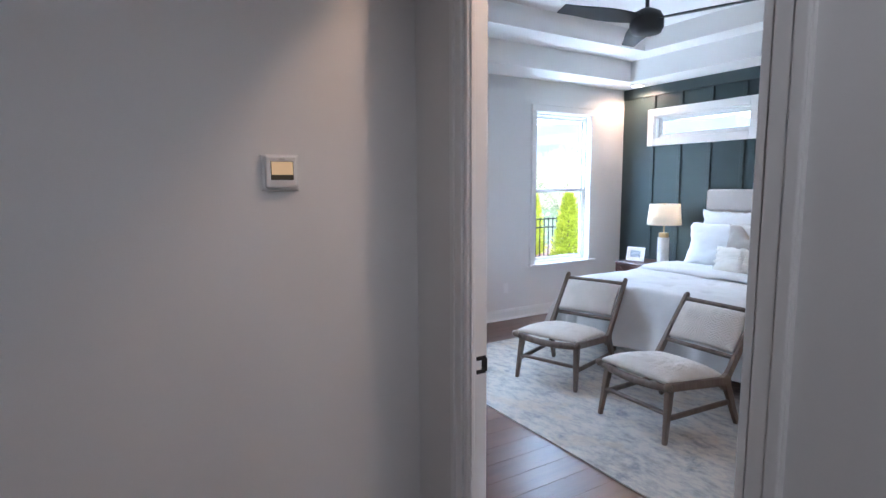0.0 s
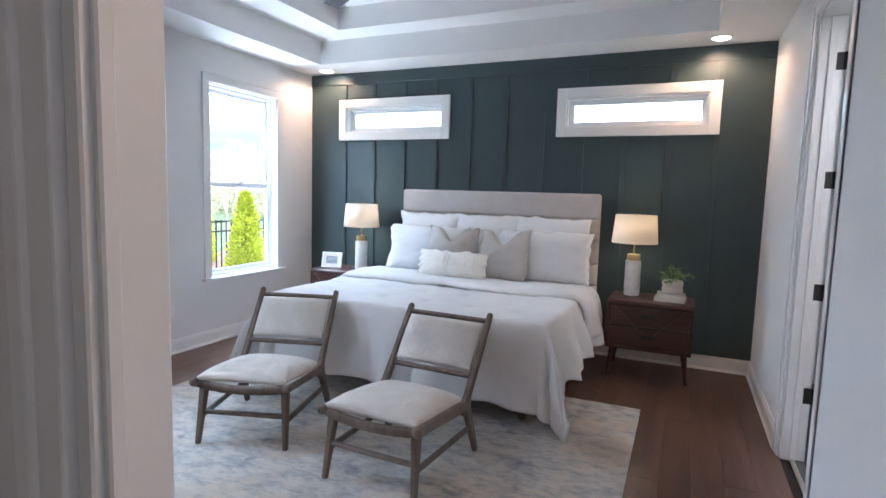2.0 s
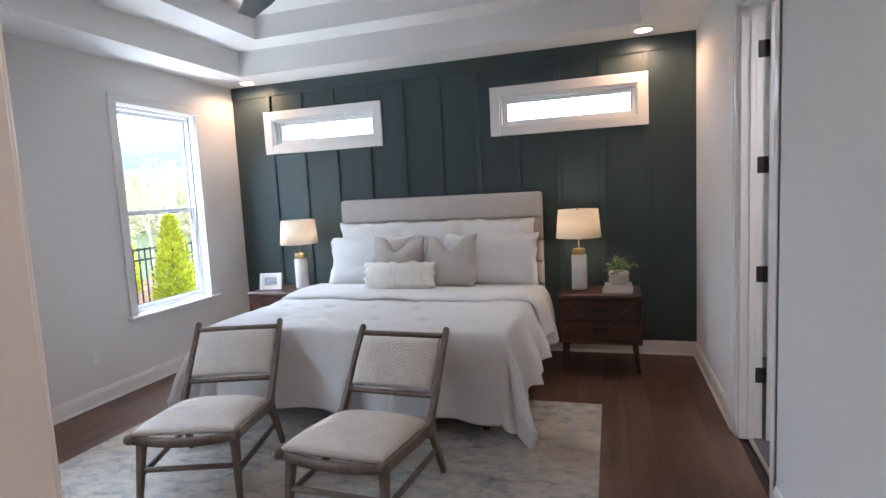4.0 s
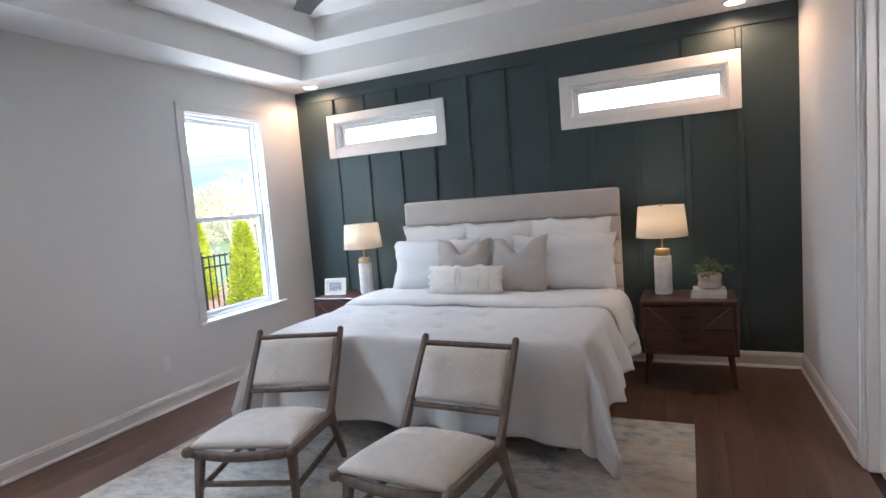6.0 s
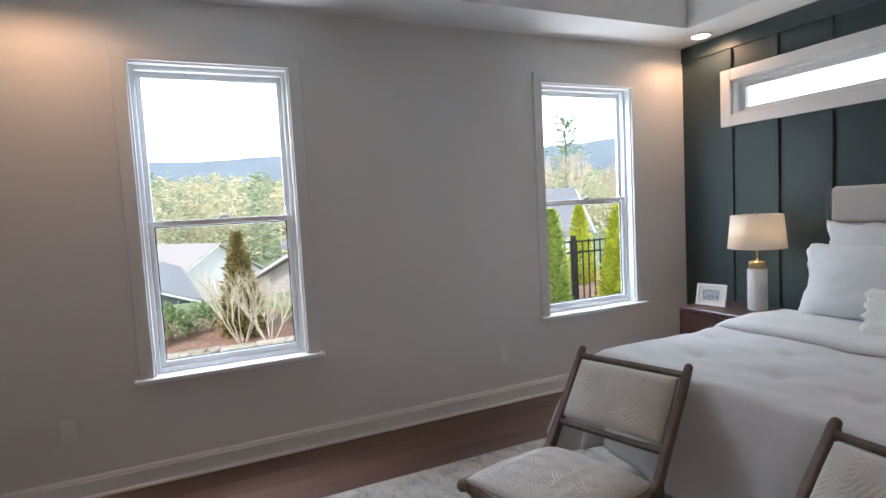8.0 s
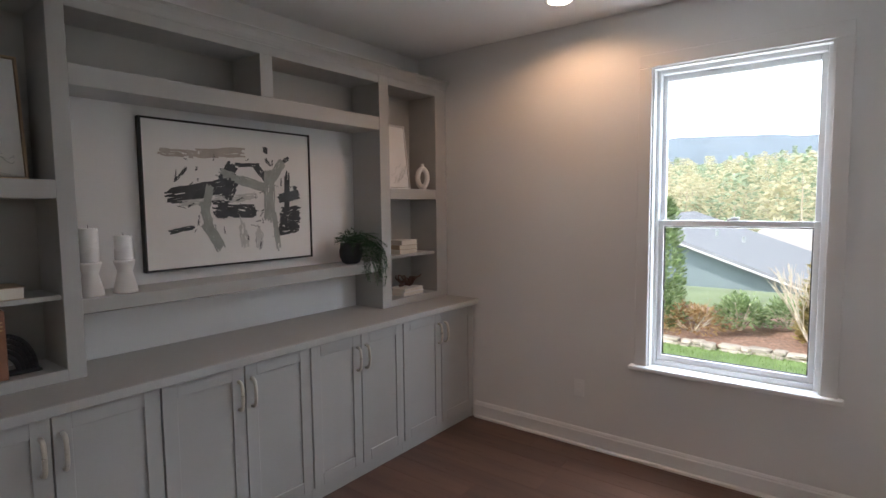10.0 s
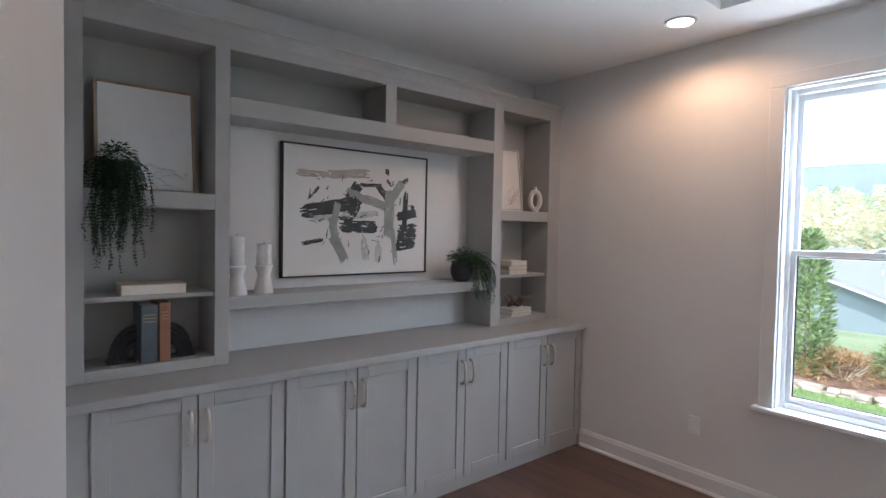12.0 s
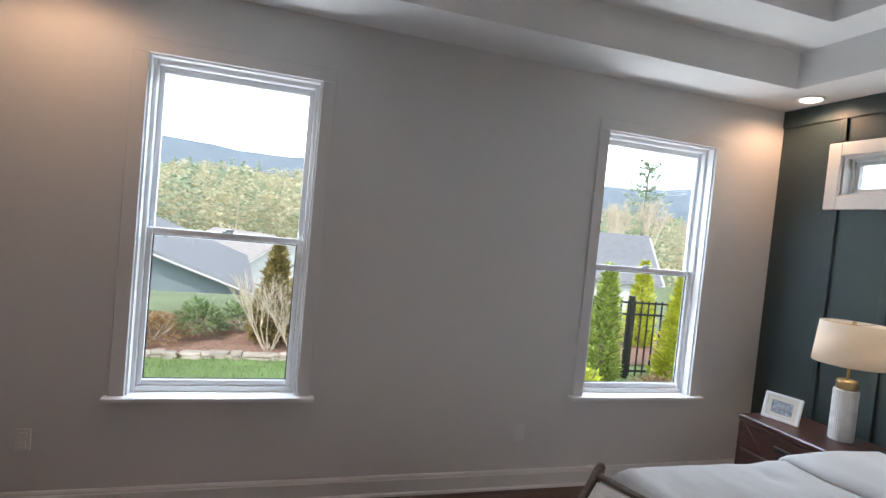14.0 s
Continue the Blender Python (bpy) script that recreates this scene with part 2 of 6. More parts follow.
BLACK = paint("black_metal", (0.012, 0.012, 0.012), 0.4, 0.2, 20, 0.02, 200)
FANM = paint("fan_metal", (0.03, 0.035, 0.042), 0.5, 0.2, 20, 0.02, 200)
CERAMIC = paint("matte_white_ceramic", (0.74, 0.72, 0.69), 0.65, 0.03, 12, 0.06, 150)
POTC = paint("beige_ceramic", (0.55, 0.48, 0.42), 0.35, 0.06, 12, 0.03, 90)
DARKPOT = paint("charcoal_pot", (0.03, 0.033, 0.038), 0.7, 0.2, 12, 0.1, 120)
PAPER = paint("paper_pages", (0.72, 0.68, 0.60), 0.85, 0.05, 30, 0.05, 300)
COVERW = paint("pale_book_cover", (0.66, 0.62, 0.56), 0.6, 0.05, 20, 0.03, 200)
COVERB = paint("blue_grey_book_cover", (0.085, 0.105, 0.12), 0.6, 0.2, 20, 0.05, 200)
COVERR = paint("rust_book_cover", (0.27, 0.13, 0.075), 0.6, 0.2, 20, 0.05, 200)
COVERT = paint("tan_book_cover", (0.46, 0.36, 0.25), 0.6, 0.1, 20, 0.05, 200)
CANVAS = paint("canvas", (0.76, 0.75, 0.73), 0.85, 0.03, 10, 0.1, 300)
GOLDWOOD = wood("thin_oak_frame", (0.32, 0.22, 0.13), (0.50, 0.37, 0.24), 0.5, 2, 20)
INK = paint("dark_paint_strokes", (0.055, 0.062, 0.068), 0.7, 0.5, 14, 0.2, 90)
WASHINK = paint("pale_wash_strokes", (0.52, 0.52, 0.50), 0.8, 0.2, 14, 0.1, 90)
GREYINK = paint("grey_paint_strokes", (0.33, 0.345, 0.325), 0.7, 0.25, 14, 0.2, 90)
TAUPEINK = paint("taupe_paint_strokes", (0.42, 0.38, 0.34), 0.7, 0.2, 14, 0.2, 90)
PLASTIC = paint("white_plastic", (0.80, 0.80, 0.79), 0.4, 0.01, 5, 0.0)
SCREEN = paint("thermostat_screen", (0.10, 0.085, 0.055), 0.06, 0.2, 30, 0.0)
PHOTO = paint("photo_print", (0.30, 0.33, 0.37), 0.25, 0.9, 38, 0.0)
GLASS = glass_mat("window_glass")
BULB = glow("downlight_lens", (1.0, 0.84, 0.66), 9.0)
TILE = paint("dark_tile", (0.09, 0.09, 0.095), 0.35, 0.15, 6, 0.03, 90)
POTHOS = leaf_mat("variegated_leaf", (0.05, 0.11, 0.04), (0.28, 0.36, 0.20))
FERN = leaf_mat("trailing_leaf", (0.028, 0.060, 0.034), (0.075, 0.130, 0.075))
SHRUB2 = leaf_mat("feathery_leaf", (0.025, 0.055, 0.03), (0.07, 0.13, 0.07))
DRIFT = paint("driftwood_brown", (0.10, 0.055, 0.042), 0.8, 0.4, 30, 0.4, 90)
SOIL = paint("soil", (0.03, 0.02, 0.015), 0.95, 0.3, 60, 0.5, 90)
GRASS = leaf_mat("lawn_blades", (0.13, 0.20, 0.05), (0.23, 0.30, 0.10))
GROUND = paint("ground_earth", (0.16, 0.19, 0.08), 0.95, 0.35, 0.6, 0.4, 12)
LAWN = paint("lawn", (0.16, 0.225, 0.07), 0.95, 0.3, 3.0, 0.6, 90)
MULCH = paint("pine_mulch", (0.27, 0.16, 0.11), 0.95, 0.5, 22.0, 0.9, 70)
STONE = paint("edging_stone", (0.40, 0.34, 0.27), 0.9, 0.25, 8.0, 0.5, 40, rnd=0.5)
ARBOR = leaf_mat("golden_arborvitae_leaf", (0.38, 0.42, 0.04), (0.80, 0.78, 0.10))
ARBORD = leaf_mat("green_arborvitae_leaf", (0.22, 0.30, 0.06), (0.60, 0.64, 0.18))
CONIF = leaf_mat("dwarf_conifer_leaf", (0.20, 0.18, 0.06), (0.52, 0.40, 0.18))
SHRUB = leaf_mat("shrub_leaf", (0.15, 0.21, 0.08), (0.42, 0.50, 0.25))
RUSTY = leaf_mat("rusty_shrub_leaf", (0.30, 0.16, 0.06), (0.48, 0.34, 0.18))
# spring and evergreen leaves paled, distance haze put into their colours
HAZELEAF = leaf_mat("hazed_spring_leaf", (0.58, 0.53, 0.34), (0.70, 0.63, 0.43))
HAZEGREEN = leaf_mat("hazed_green_leaf", (0.34, 0.40, 0.27), (0.48, 0.54, 0.36))
TWIG = paint("bare_twig", (0.52, 0.43, 0.32), 0.9, 0.2, 12, 0.3, 90)
BARK = paint("bark", (0.20, 0.16, 0.13), 0.95, 0.3, 14, 0.6, 60)
ROOF = paint("roof_shingle", (0.225, 0.22, 0.225), 0.9, 0.15, 4.0, 0.6, 40)
ROOFB = paint("tan_roof_shingle", (0.36, 0.32, 0.29), 0.9, 0.15, 4.0, 0.6, 40)
SIDING = paint("grey_green_siding", (0.20, 0.235, 0.24), 0.8, 0.08, 3.0, 0.2, 60)
SIDINGB = paint("pale_siding", (0.60, 0.58, 0.55), 0.8, 0.06, 3.0, 0.2, 60)
BRICK = paint("tan_brick_wall", (0.40, 0.33, 0.29), 0.9, 0.2, 9.0, 0.3, 40)
# wooded ridge tinted blue-grey, the haze of distance mixed into its colour
HAZEHILL = paint("haze_blue_hill", (0.17, 0.20, 0.225), 1.0, 0.15, 0.02, 0.0)

# ---- mesh tools ----


def part(name, bm, material, parent=None, label="", smooth=False):
    """One mesh object out of a bmesh, under a thing or a part."""
    me = bpy.data.meshes.new(name)
    bmesh.ops.recalc_face_normals(bm, faces=bm.faces)
    bm.to_mesh(me)
    bm.free()
    me.materials.append(material)
    if smooth:
        me.polygons.foreach_set("use_smooth", [True] * len(me.polygons))
    ob = new(name, me)
    ob.parent = parent
    if label:
        ob["label"] = label
    return ob


def thing(name, label, category, m=None, group="", kind=""):
    ob = new(name)
    ob.empty_display_size = 0.1
    ob.matrix_basis = m or Matrix()
    return tagged(ob, label, category, group, kind)


def block(bm, x0, x1, y0, y1, z0, z1, bevel=0.0, m=None, seg=1):
    """Adds a box to a bmesh, with rounded edges where a bevel is given."""
    b2 = bmesh.new()
    bmesh.ops.create_cube(b2, size=1)
    bmesh.ops.scale(b2, vec=(x1 - x0, y1 - y0, z1 - z0), verts=b2.verts)
    bmesh.ops.translate(b2, vec=((x0 + x1) / 2, (y0 + y1) / 2, (z0 + z1) / 2), verts=b2.verts)
    if bevel:
        bmesh.ops.bevel(b2, geom=b2.edges[:], offset=bevel, segments=seg, affect='EDGES', profile=0.5)
    return join(bm, b2, m)


def join(bm, b2, m=None):
    if m is not None:
        bmesh.ops.transform(b2, matrix=m, verts=b2.verts)
    me = bpy.data.meshes.new("t")
    b2.to_mesh(me)
    b2.free()
    bm.from_mesh(me)
    bpy.data.meshes.remove(me)
    return bm


def box(x0, x1, y0, y1, z0, z1, bevel=0.0, seg=1):
    return block(bmesh.new(), x0, x1, y0, y1, z0, z1, bevel, None, seg)


def lathe(profile, n=32, bm=None, cx=0.0, cy=0.0):
    """A turned body from pairs of radius and height."""
    bm = bm or bmesh.new()
    rings = []
    for r, z in profile:
        rings.append([bm.verts.new((cx + r * math.cos(2 * math.pi * i / n), cy + r * math.sin(2 * math.pi * i / n), z)) for i in range(n)])
    for a, b in zip(rings, rings[1:]):
        for i in range(n):
            bm.faces.new((a[i], a[(i + 1) % n], b[(i + 1) % n], b[i]))
    bm.faces.new(rings[0][::-1])
    bm.faces.new(rings[-1])
    return bm


def bar(bm, p, q, r0, r1=None, n=8, flat=1.0):
    """A tapered round bar from p to q."""
    p, q = Vector(p), Vector(q)
    r1 = r0 if r1 is None else r1
    d = (q - p)
    rot = d.to_track_quat('Z', 'Y').to_matrix()
    ra, rb = [], []
    for i in range(n):
        a = 2 * math.pi * i / n
        v = rot @ Vector((math.cos(a), math.sin(a) * flat, 0))
        ra.append(bm.verts.new(p + v * r0))
        rb.append(bm.verts.new(q + v * r1))
    for i in range(n):
        bm.faces.new((ra[i], ra[(i + 1) % n], rb[(i + 1) % n], rb[i]))
    bm.faces.new(ra[::-1])
    bm.faces.new(rb)
    return bm


def plank(bm, p, q, w, t, bevel=0.006, up=(0, 0, 1)):
    """A squared timber from p to q, w wide across and t thick, with softened edges."""
    p, q = Vector(p), Vector(q)
    d = q - p
    z = d.normalized()
    x = Vector(up).cross(z)
    if x.length < 1e-4:
        x = Vector((1, 0, 0))
    x.normalize()
    y = z.cross(x)
    m = Matrix((x, y, z)).transposed().to_4x4()
    m.translation = p
    return block(bm, -w / 2, w / 2, -t / 2, t / 2, 0, d.length, bevel, m)


def pillow(w, h, t, ears=0.06, n=22, pinch=0.0, seed=0):
    """A stuffed pillow in the x-z plane, thick along y, with drawn-out corners and soft creases."""
    bm = bmesh.new()
    grid = {}
    for side in (1, -1):
        for i in range(n + 1):
            for j in range(n + 1):
                u, v = 2 * i / n - 1, 2 * j / n - 1
                edge = abs(u) == 1 or abs(v) == 1
                if edge and side == -1:
                    grid[side, i, j] = grid[1, i, j]
                    continue
                pull = 1 - ears * (1 - (abs(u) * abs(v)) ** 1.2) * (max(abs(u), abs(v)) ** 3)
                fat = ((1 - abs(u) ** 2.6) * (1 - abs(v) ** 2.6)) ** 0.55
                cr = 0.06 * noise.noise((u * 2.3 + seed * 7.1, v * 2.3, side + seed)) + 0.03 * noise.noise((u * 6 + seed, v * 6, side * 3))
                rim = max(abs(u), abs(v)) ** 6
                wv = 0.022 * rim * noise.noise((u * 4.5 + seed * 3.3, v * 4.5, seed + 1.7))
                top = pinch * max(0, v) ** 2 * math.exp(-(u / 0.35) ** 2)
                grid[side, i, j] = bm.verts.new((u * (w / 2 * pull + wv), side * t / 2 * fat * (1 + 2.2 * cr) + 0.6 * wv, v * (h / 2 * pull + wv) - top * h + 0.15 * h * cr * fat))
    for side in (1, -1):
        for i in range(n):
            for j in range(n):
                q = [grid[side, i, j], grid[side, i + 1, j], grid[side, i + 1, j + 1], grid[side, i, j + 1]]
                bm.faces.new(q if side == -1 else q[::-1])
    return bm


def wall_x(name, y0, y1, x0, x1, z0, z1, holes, mat):
    """A wall that runs along x, with holes (x0, x1, z0, z1) through it."""
    bm = bmesh.new()
    xs = sorted({x0, x1, *[h[0] for h in holes], *[h[1] for h in holes]})
    for a, b in zip(xs, xs[1:]):
        zs = sorted((h[2], h[3]) for h in holes if h[0] <= a and h[1] >= b)
        z = z0
        for c, d in zs:
            if c > z:
                block(bm, a, b, y0, y1, z, c)
            z = d
        if z < z1:
            block(bm, a, b, y0, y1, z, z1)
    bmesh.ops.remove_doubles(bm, verts=bm.verts, dist=1e-5)
    return tagged(part(name, bm, mat), kind="structure")


def wall_y(name, x0, x1, y0, y1, z0, z1, holes, mat):
    bm = bmesh.new()
    ys = sorted({y0, y1, *[h[0] for h in holes], *[h[1] for h in holes]})
    for a, b in zip(ys, ys[1:]):
        zs = sorted((h[2], h[3]) for h in holes if h[0] <= a and h[1] >= b)
        z = z0
        for c, d in zs:
            if c > z:
                block(bm, x0, x1, a, b, z, c)
            z = d
        if z < z1:
            block(bm, x0, x1, a, b, z, z1)
    bmesh.ops.remove_doubles(bm, verts=bm.verts, dist=1e-5)
    return tagged(part(name, bm, mat), kind="structure")


# ---- the room ----
XW, YW, YS, HC = 5.90, 5.10, 0.54, 2.74      # accent wall, window wall, bathroom wall, ceiling
XD0, XD1 = 1.030, 1.094                      # entry door wall
XB = -0.10                                   # back of the built-in alcove
W1, W2 = (1.695, 2.56), (4.42, 5.30)          # window openings
WZ = (0.61, 2.39)
T1, T2 = (3.46, 4.627), (1.0, 2.193)          # transom openings
TZ = (2.10, 2.366)
DY0, DY1, DH = 0.720, 1.523, 2.45            # entry opening
BX0, BX1 = 3.62, 4.30                        # bathroom opening
PY0, PY1 = 1.800, 1.905                      # partition between hall and alcove

tagged(part("floor", box(-2.5, 6.1, -2.0, 5.3, -0.14, -0.012), GROOVE), kind="structure")
window_wall = wall_x("wall_window", YW, YW + 0.16, XB - 0.16, XW + 0.16, -0.14, 3.4, [(*W1, *WZ), (*W2, *WZ)], WALL)
accent_wall = wall_y("wall_accent", XW, XW + 0.16, YS - 0.12, YW, -0.14, 3.4, [(*T1, *TZ), (*T2, *TZ)], DARK)
wall_x("wall_bath", YS - 0.12, YS, XD1, XW, -0.012, 3.4, [(BX0, BX1, -0.012, DH)], WALL)
wall_y("wall_entry", XD0, XD1, -1.6, PY0, -0.012, 3.4, [(DY0, DY1, -0.012, DH)], WALL)
wall_x("wall_partition", PY0, PY1, -2.4, XD1, -0.012, 3.4, [], WALL)
wall_y("wall_alcove", XB - 0.16, XB, PY1, YW, -0.012, 3.4, [], WALL)
# hall and bathroom shells
wall_y("wall_hall_end", -2.5, -2.4, -1.6, PY0, -0.012, 3.4, [], WALL)
wall_x("wall_hall_south", -1.7, -1.6, -2.5, XD1, -0.012, 3.4, [], WALL)
wall_y("wall_bath_west", 2.2, 2.3, -1.9, YS - 0.12, -0.012, 3.4, [], WALL)
wall_x("wall_bath_south", -2.0, -1.9, 2.2, XW + 0.16, -0.012, 3.4, [], WALL)
wall_y("wall_bath_east", XW, XW + 0.16, -1.9, YS - 0.12, -0.14, 3.4, [(-0.95, -0.15, 1.05, 2.35)], WALL)
tagged(part("floor_bath", box(2.3, XW, -1.9, YS - 0.06, -0.012, 0.006), TILE), kind="structure")

# ceiling with a two-step tray
TR1, TR2 = (1.52, 5.47, 0.99, 4.66), (1.80, 5.19, 1.56, 4.25)
bm = bmesh.new()


def ring(bm, outer, inner, z0, z1):
    a0, a1, b0, b1 = outer
    c0, c1, d0, d1 = inner
    block(bm, a0, c0, b0, b1, z0, z1)
    block(bm, c1, a1, b0, b1, z0, z1)
    block(bm, c0, c1, b0, d0, z0, z1)
    block(bm, c0, c1, d1, b1, z0, z1)


ring(bm, (XB, XW, YS, YW), TR1, HC, 2.97)
ring(bm, (XB, XW, YS, YW), TR2, 2.97, 3.17)
block(bm, XB, XW, YS, YW, 3.17, 3.35)
bmesh.ops.remove_doubles(bm, verts=bm.verts, dist=1e-5)
tagged(part("ceiling", bm, CEIL), kind="structure")
tagged(part("ceiling_hall", box(-2.4, XD0, -1.6, PY0, HC, 3.0), CEIL), kind="structure")
tagged(part("ceiling_bath", box(2.3, XW, -1.9, YS - 0.12, HC, 3.0), CEIL), kind="structure")


def skirting(name, p, q, inward):
    """A stepped white baseboard with a small shoe from p to q on the floor."""
    p, q, n = Vector((*p, 0)), Vector((*q, 0)), Vector((*inward, 0))
    prof = [(0, 0), (0.028, 0), (0.026, 0.012), (0.016, 0.020), (0.016, 0.096), (0.012, 0.103), (0.012, 0.110), (0.006, 0.123), (0, 0.123)]
    bm = bmesh.new()
    rows = [[bm.verts.new(e + n * a + Vector((0, 0, b))) for a, b in prof] for e in (p, q)]
    for i in range(len(prof)):
        j = (i + 1) % len(prof)
        bm.faces.new((rows[0][i], rows[0][j], rows[1][j], rows[1][i]))
    bm.faces.new(rows[0])
    bm.faces.new(rows[1][::-1])
    return tagged(part(name, bm, TRIM), kind="structure")


skirting("baseboard_window", (0.43, YW), (XW, YW), (0, -1))
skirting("baseboard_accent", (XW, YW), (XW, YS), (-1, 0))
skirting("baseboard_bath_a", (XW, YS), (BX1 + 0.09, YS), (0, 1))
skirting("baseboard_bath_b", (BX0 - 0.09, YS), (XD1, YS), (0, 1))
skirting("baseboard_entry", (XD1, DY1 + 0.09), (XD1, PY1), (1, 0))
skirting("baseboard_hall", (-2.4, PY0), (XD0, PY0), (0, -1))


# battens of the accent wall
def batten(y, z0, z1):
    part("batten", box(XW - 0.019, XW - 0.001, y - 0.022, y + 0.022, z0, z1, 0.003), DARK, accent_wall)


part("top_rail", box(XW - 0.016, XW - 0.001, YS + 0.001, YW - 0.001, 2.615, HC - 0.001, 0.003), DARK, accent_wall)
for k in range(11):
    y = 4.64 - 0.3715 * k
    if T1[0] - 0.09 < y < T1[1] + 0.09 or T2[0] - 0.09 < y < T2[1] + 0.09:
        batten(y, 0.125, TZ[0] - 0.095)
        batten(y, TZ[1] + 0.095, 2.613)
    else:
        batten(y, 0.125, 2.613)


# ---- windows ----
def sash_window(name, x0, x1):
    """A white double-hung window with casing, sill, two sashes and panes."""
    th = tagged(new(name), "white double-hung window with flat casing and sill", "window", kind="structure")
    z0, z1 = WZ
    zm = 1.478
    part("casing", block(block(box(x0 - 0.075, x0, YW - 0.018, YW + 0.002, z0, z1, 0.003), x1, x1 + 0.075, YW - 0.018, YW + 0.002, z0, z1, 0.003), x0 - 0.075, x1 + 0.075, YW - 0.018, YW + 0.002, z1, z1 + 0.075, 0.003), WALL, th, "flat painted casing")
    part("window_sill", box(x0 - 0.10, x1 + 0.10, YW - 0.055, YW + 0.07, z0 - 0.022, z0 + 0.004, 0.006, 2), TRIM, th)
    fr = bmesh.new()
    f0, f1 = YW + 0.055, YW + 0.135
    for a, b, c, d in ((x0, x0 + 0.032, z0, z1), (x1 - 0.032, x1, z0, z1), (x0 + 0.032, x1 - 0.032, z1 - 0.036, z1), (x0 + 0.032, x1 - 0.032, z0 + 0.004, z0 + 0.036)):
        block(fr, a, b, f0, f1, c, d, 0.004)
    part("window_frame", fr, VINYL, th)
    # the reveal between wall face and frame
    rv = bmesh.new()
    block(rv, x0, x0 + 0.010, YW, f0, z0 + 0.004, z1 - 0.010)
    block(rv, x1 - 0.010, x1, YW, f0, z0 + 0.004, z1 - 0.010)
    block(rv, x0, x1, YW, f0, z1 - 0.010, z1)
    part("reveal", rv, TRIM, th)
    for nm, a, c, y in (("lower_sash", z0 + 0.036, zm + 0.022, YW + 0.066), ("upper_sash", zm - 0.022, z1 - 0.036, YW + 0.098)):
        s = bmesh.new()
        w = 0.028
        xa, xb = x0 + 0.032, x1 - 0.032
        for p, q, u, v in ((xa, xa + w, a, c), (xb - w, xb, a, c), (xa + w, xb - w, a, a + w + 0.006), (xa + w, xb - w, c - w - 0.006, c)):
            block(s, p, q, y, y + 0.028, u, v, 0.003)
        sash = part(nm, s, VINYL, th)
        pane = part("pane", box(xa + w, xb - w, y + 0.011, y + 0.015, a + w, c - w), GLASS, sash)
        pane.visible_shadow = False
        if nm == "lower_sash":
            g = bmesh.new()
            for p, q, u, v in ((xa + w, xa + w + 0.006, a + w + 0.006, c - w - 0.006), (xb - w - 0.006, xb - w, a + w + 0.006, c - w - 0.006), (xa + w, xb - w, c - w - 0.012, c - w - 0.006), (xa + w, xb - w, a + w + 0.006, a + w + 0.011)):
                block(g, p, q, y + 0.016, y + 0.024, u, v)
            part("screen_edge", g, BLACK, sash, "thin dark insect-screen edge")
    lk = block(box((x0 + x1) / 2 - 0.03, (x0 + x1) / 2 + 0.03, YW + 0.05, YW + 0.07, zm + 0.022, zm + 0.034, 0.003), (x0 + x1) / 2 - 0.01, (x0 + x1) / 2 + 0.035, YW + 0.045, YW + 0.06, zm + 0.034, zm + 0.044, 0.003)
    part("sash_lock", lk, VINYL, th)
    return th


sash_window("window_1", *W1)
sash_window("window_2", *W2)


def transom(name, y0, y1):
    """A fixed horizontal transom with a deep white surround."""
    th = tagged(new(name), "white-trimmed fixed transom window in the dark wall", "window", kind="structure")
    z0, z1 = TZ
    c = bmesh.new()
    e = 0.088
    for a, b, p, q in ((y0 - e, y0, z0 - e, z1 + e), (y1, y1 + e, z0 - e, z1 + e), (y0, y1, z1, z1 + e), (y0, y1, z0 - e, z0)):
        block(c, XW - 0.026, XW + 0.002, a, b, p, q, 0.004)
    part("casing", c, TRIM, th)
    r = bmesh.new()
    g = 0.012
    for a, b, p, q in ((y0, y0 + g, z0, z1), (y1 - g, y1, z0, z1), (y0 + g, y1 - g, z1 - g, z1), (y0 + g, y1 - g, z0, z0 + g)):
        block(r, XW, XW + 0.09, a, b, p, q)
    part("reveal", r, TRIM, th)
    f = bmesh.new()
    for w, xa, xb in ((0.030, XW + 0.06, XW + 0.12), (0.055, XW + 0.08, XW + 0.12)):
        for a, b, p, q in ((y0 + g, y0 + w, z0 + g, z1 - g), (y1 - w, y1 - g, z0 + g, z1 - g), (y0 + w, y1 - w, z1 - w, z1 - g), (y0 + w, y1 - w, z0 + g, z0 + w)):
            block(f, xa, xb, a, b, p, q, 0.002)
    part("window_frame", f, VINYL, th)
    p = part("pane", box(XW + 0.098, XW + 0.102, y0 + 0.055, y1 - 0.055, z0 + 0.055, z1 - 0.055), GLASS, th)
    p.visible_shadow = False
    return th


transom("window_3", *T1)
transom("window_4", *T2)

# ---- doorways ----


def casing_x(bm, x, out, y0, y1, top, w=0.075):
    """Moulded casing round an opening in a wall that runs along y; out is the side it stands proud on."""
    for a, b, t in ((0.0, w, 0.014), (0.012, w - 0.002, 0.020), (w - 0.018, w - 0.004, 0.026)):
        xa, xb = sorted((x - out * 0.002, x + out * t))
        block(bm, xa, xb, y0 - b, y0 - a, 0, top + a, 0.003)
        block(bm, xa, xb, y1 + a, y1 + b, 0, top + a, 0.003)
        block(bm, xa, xb, y0 - b, y1 + b, top + a, top + b, 0.003)


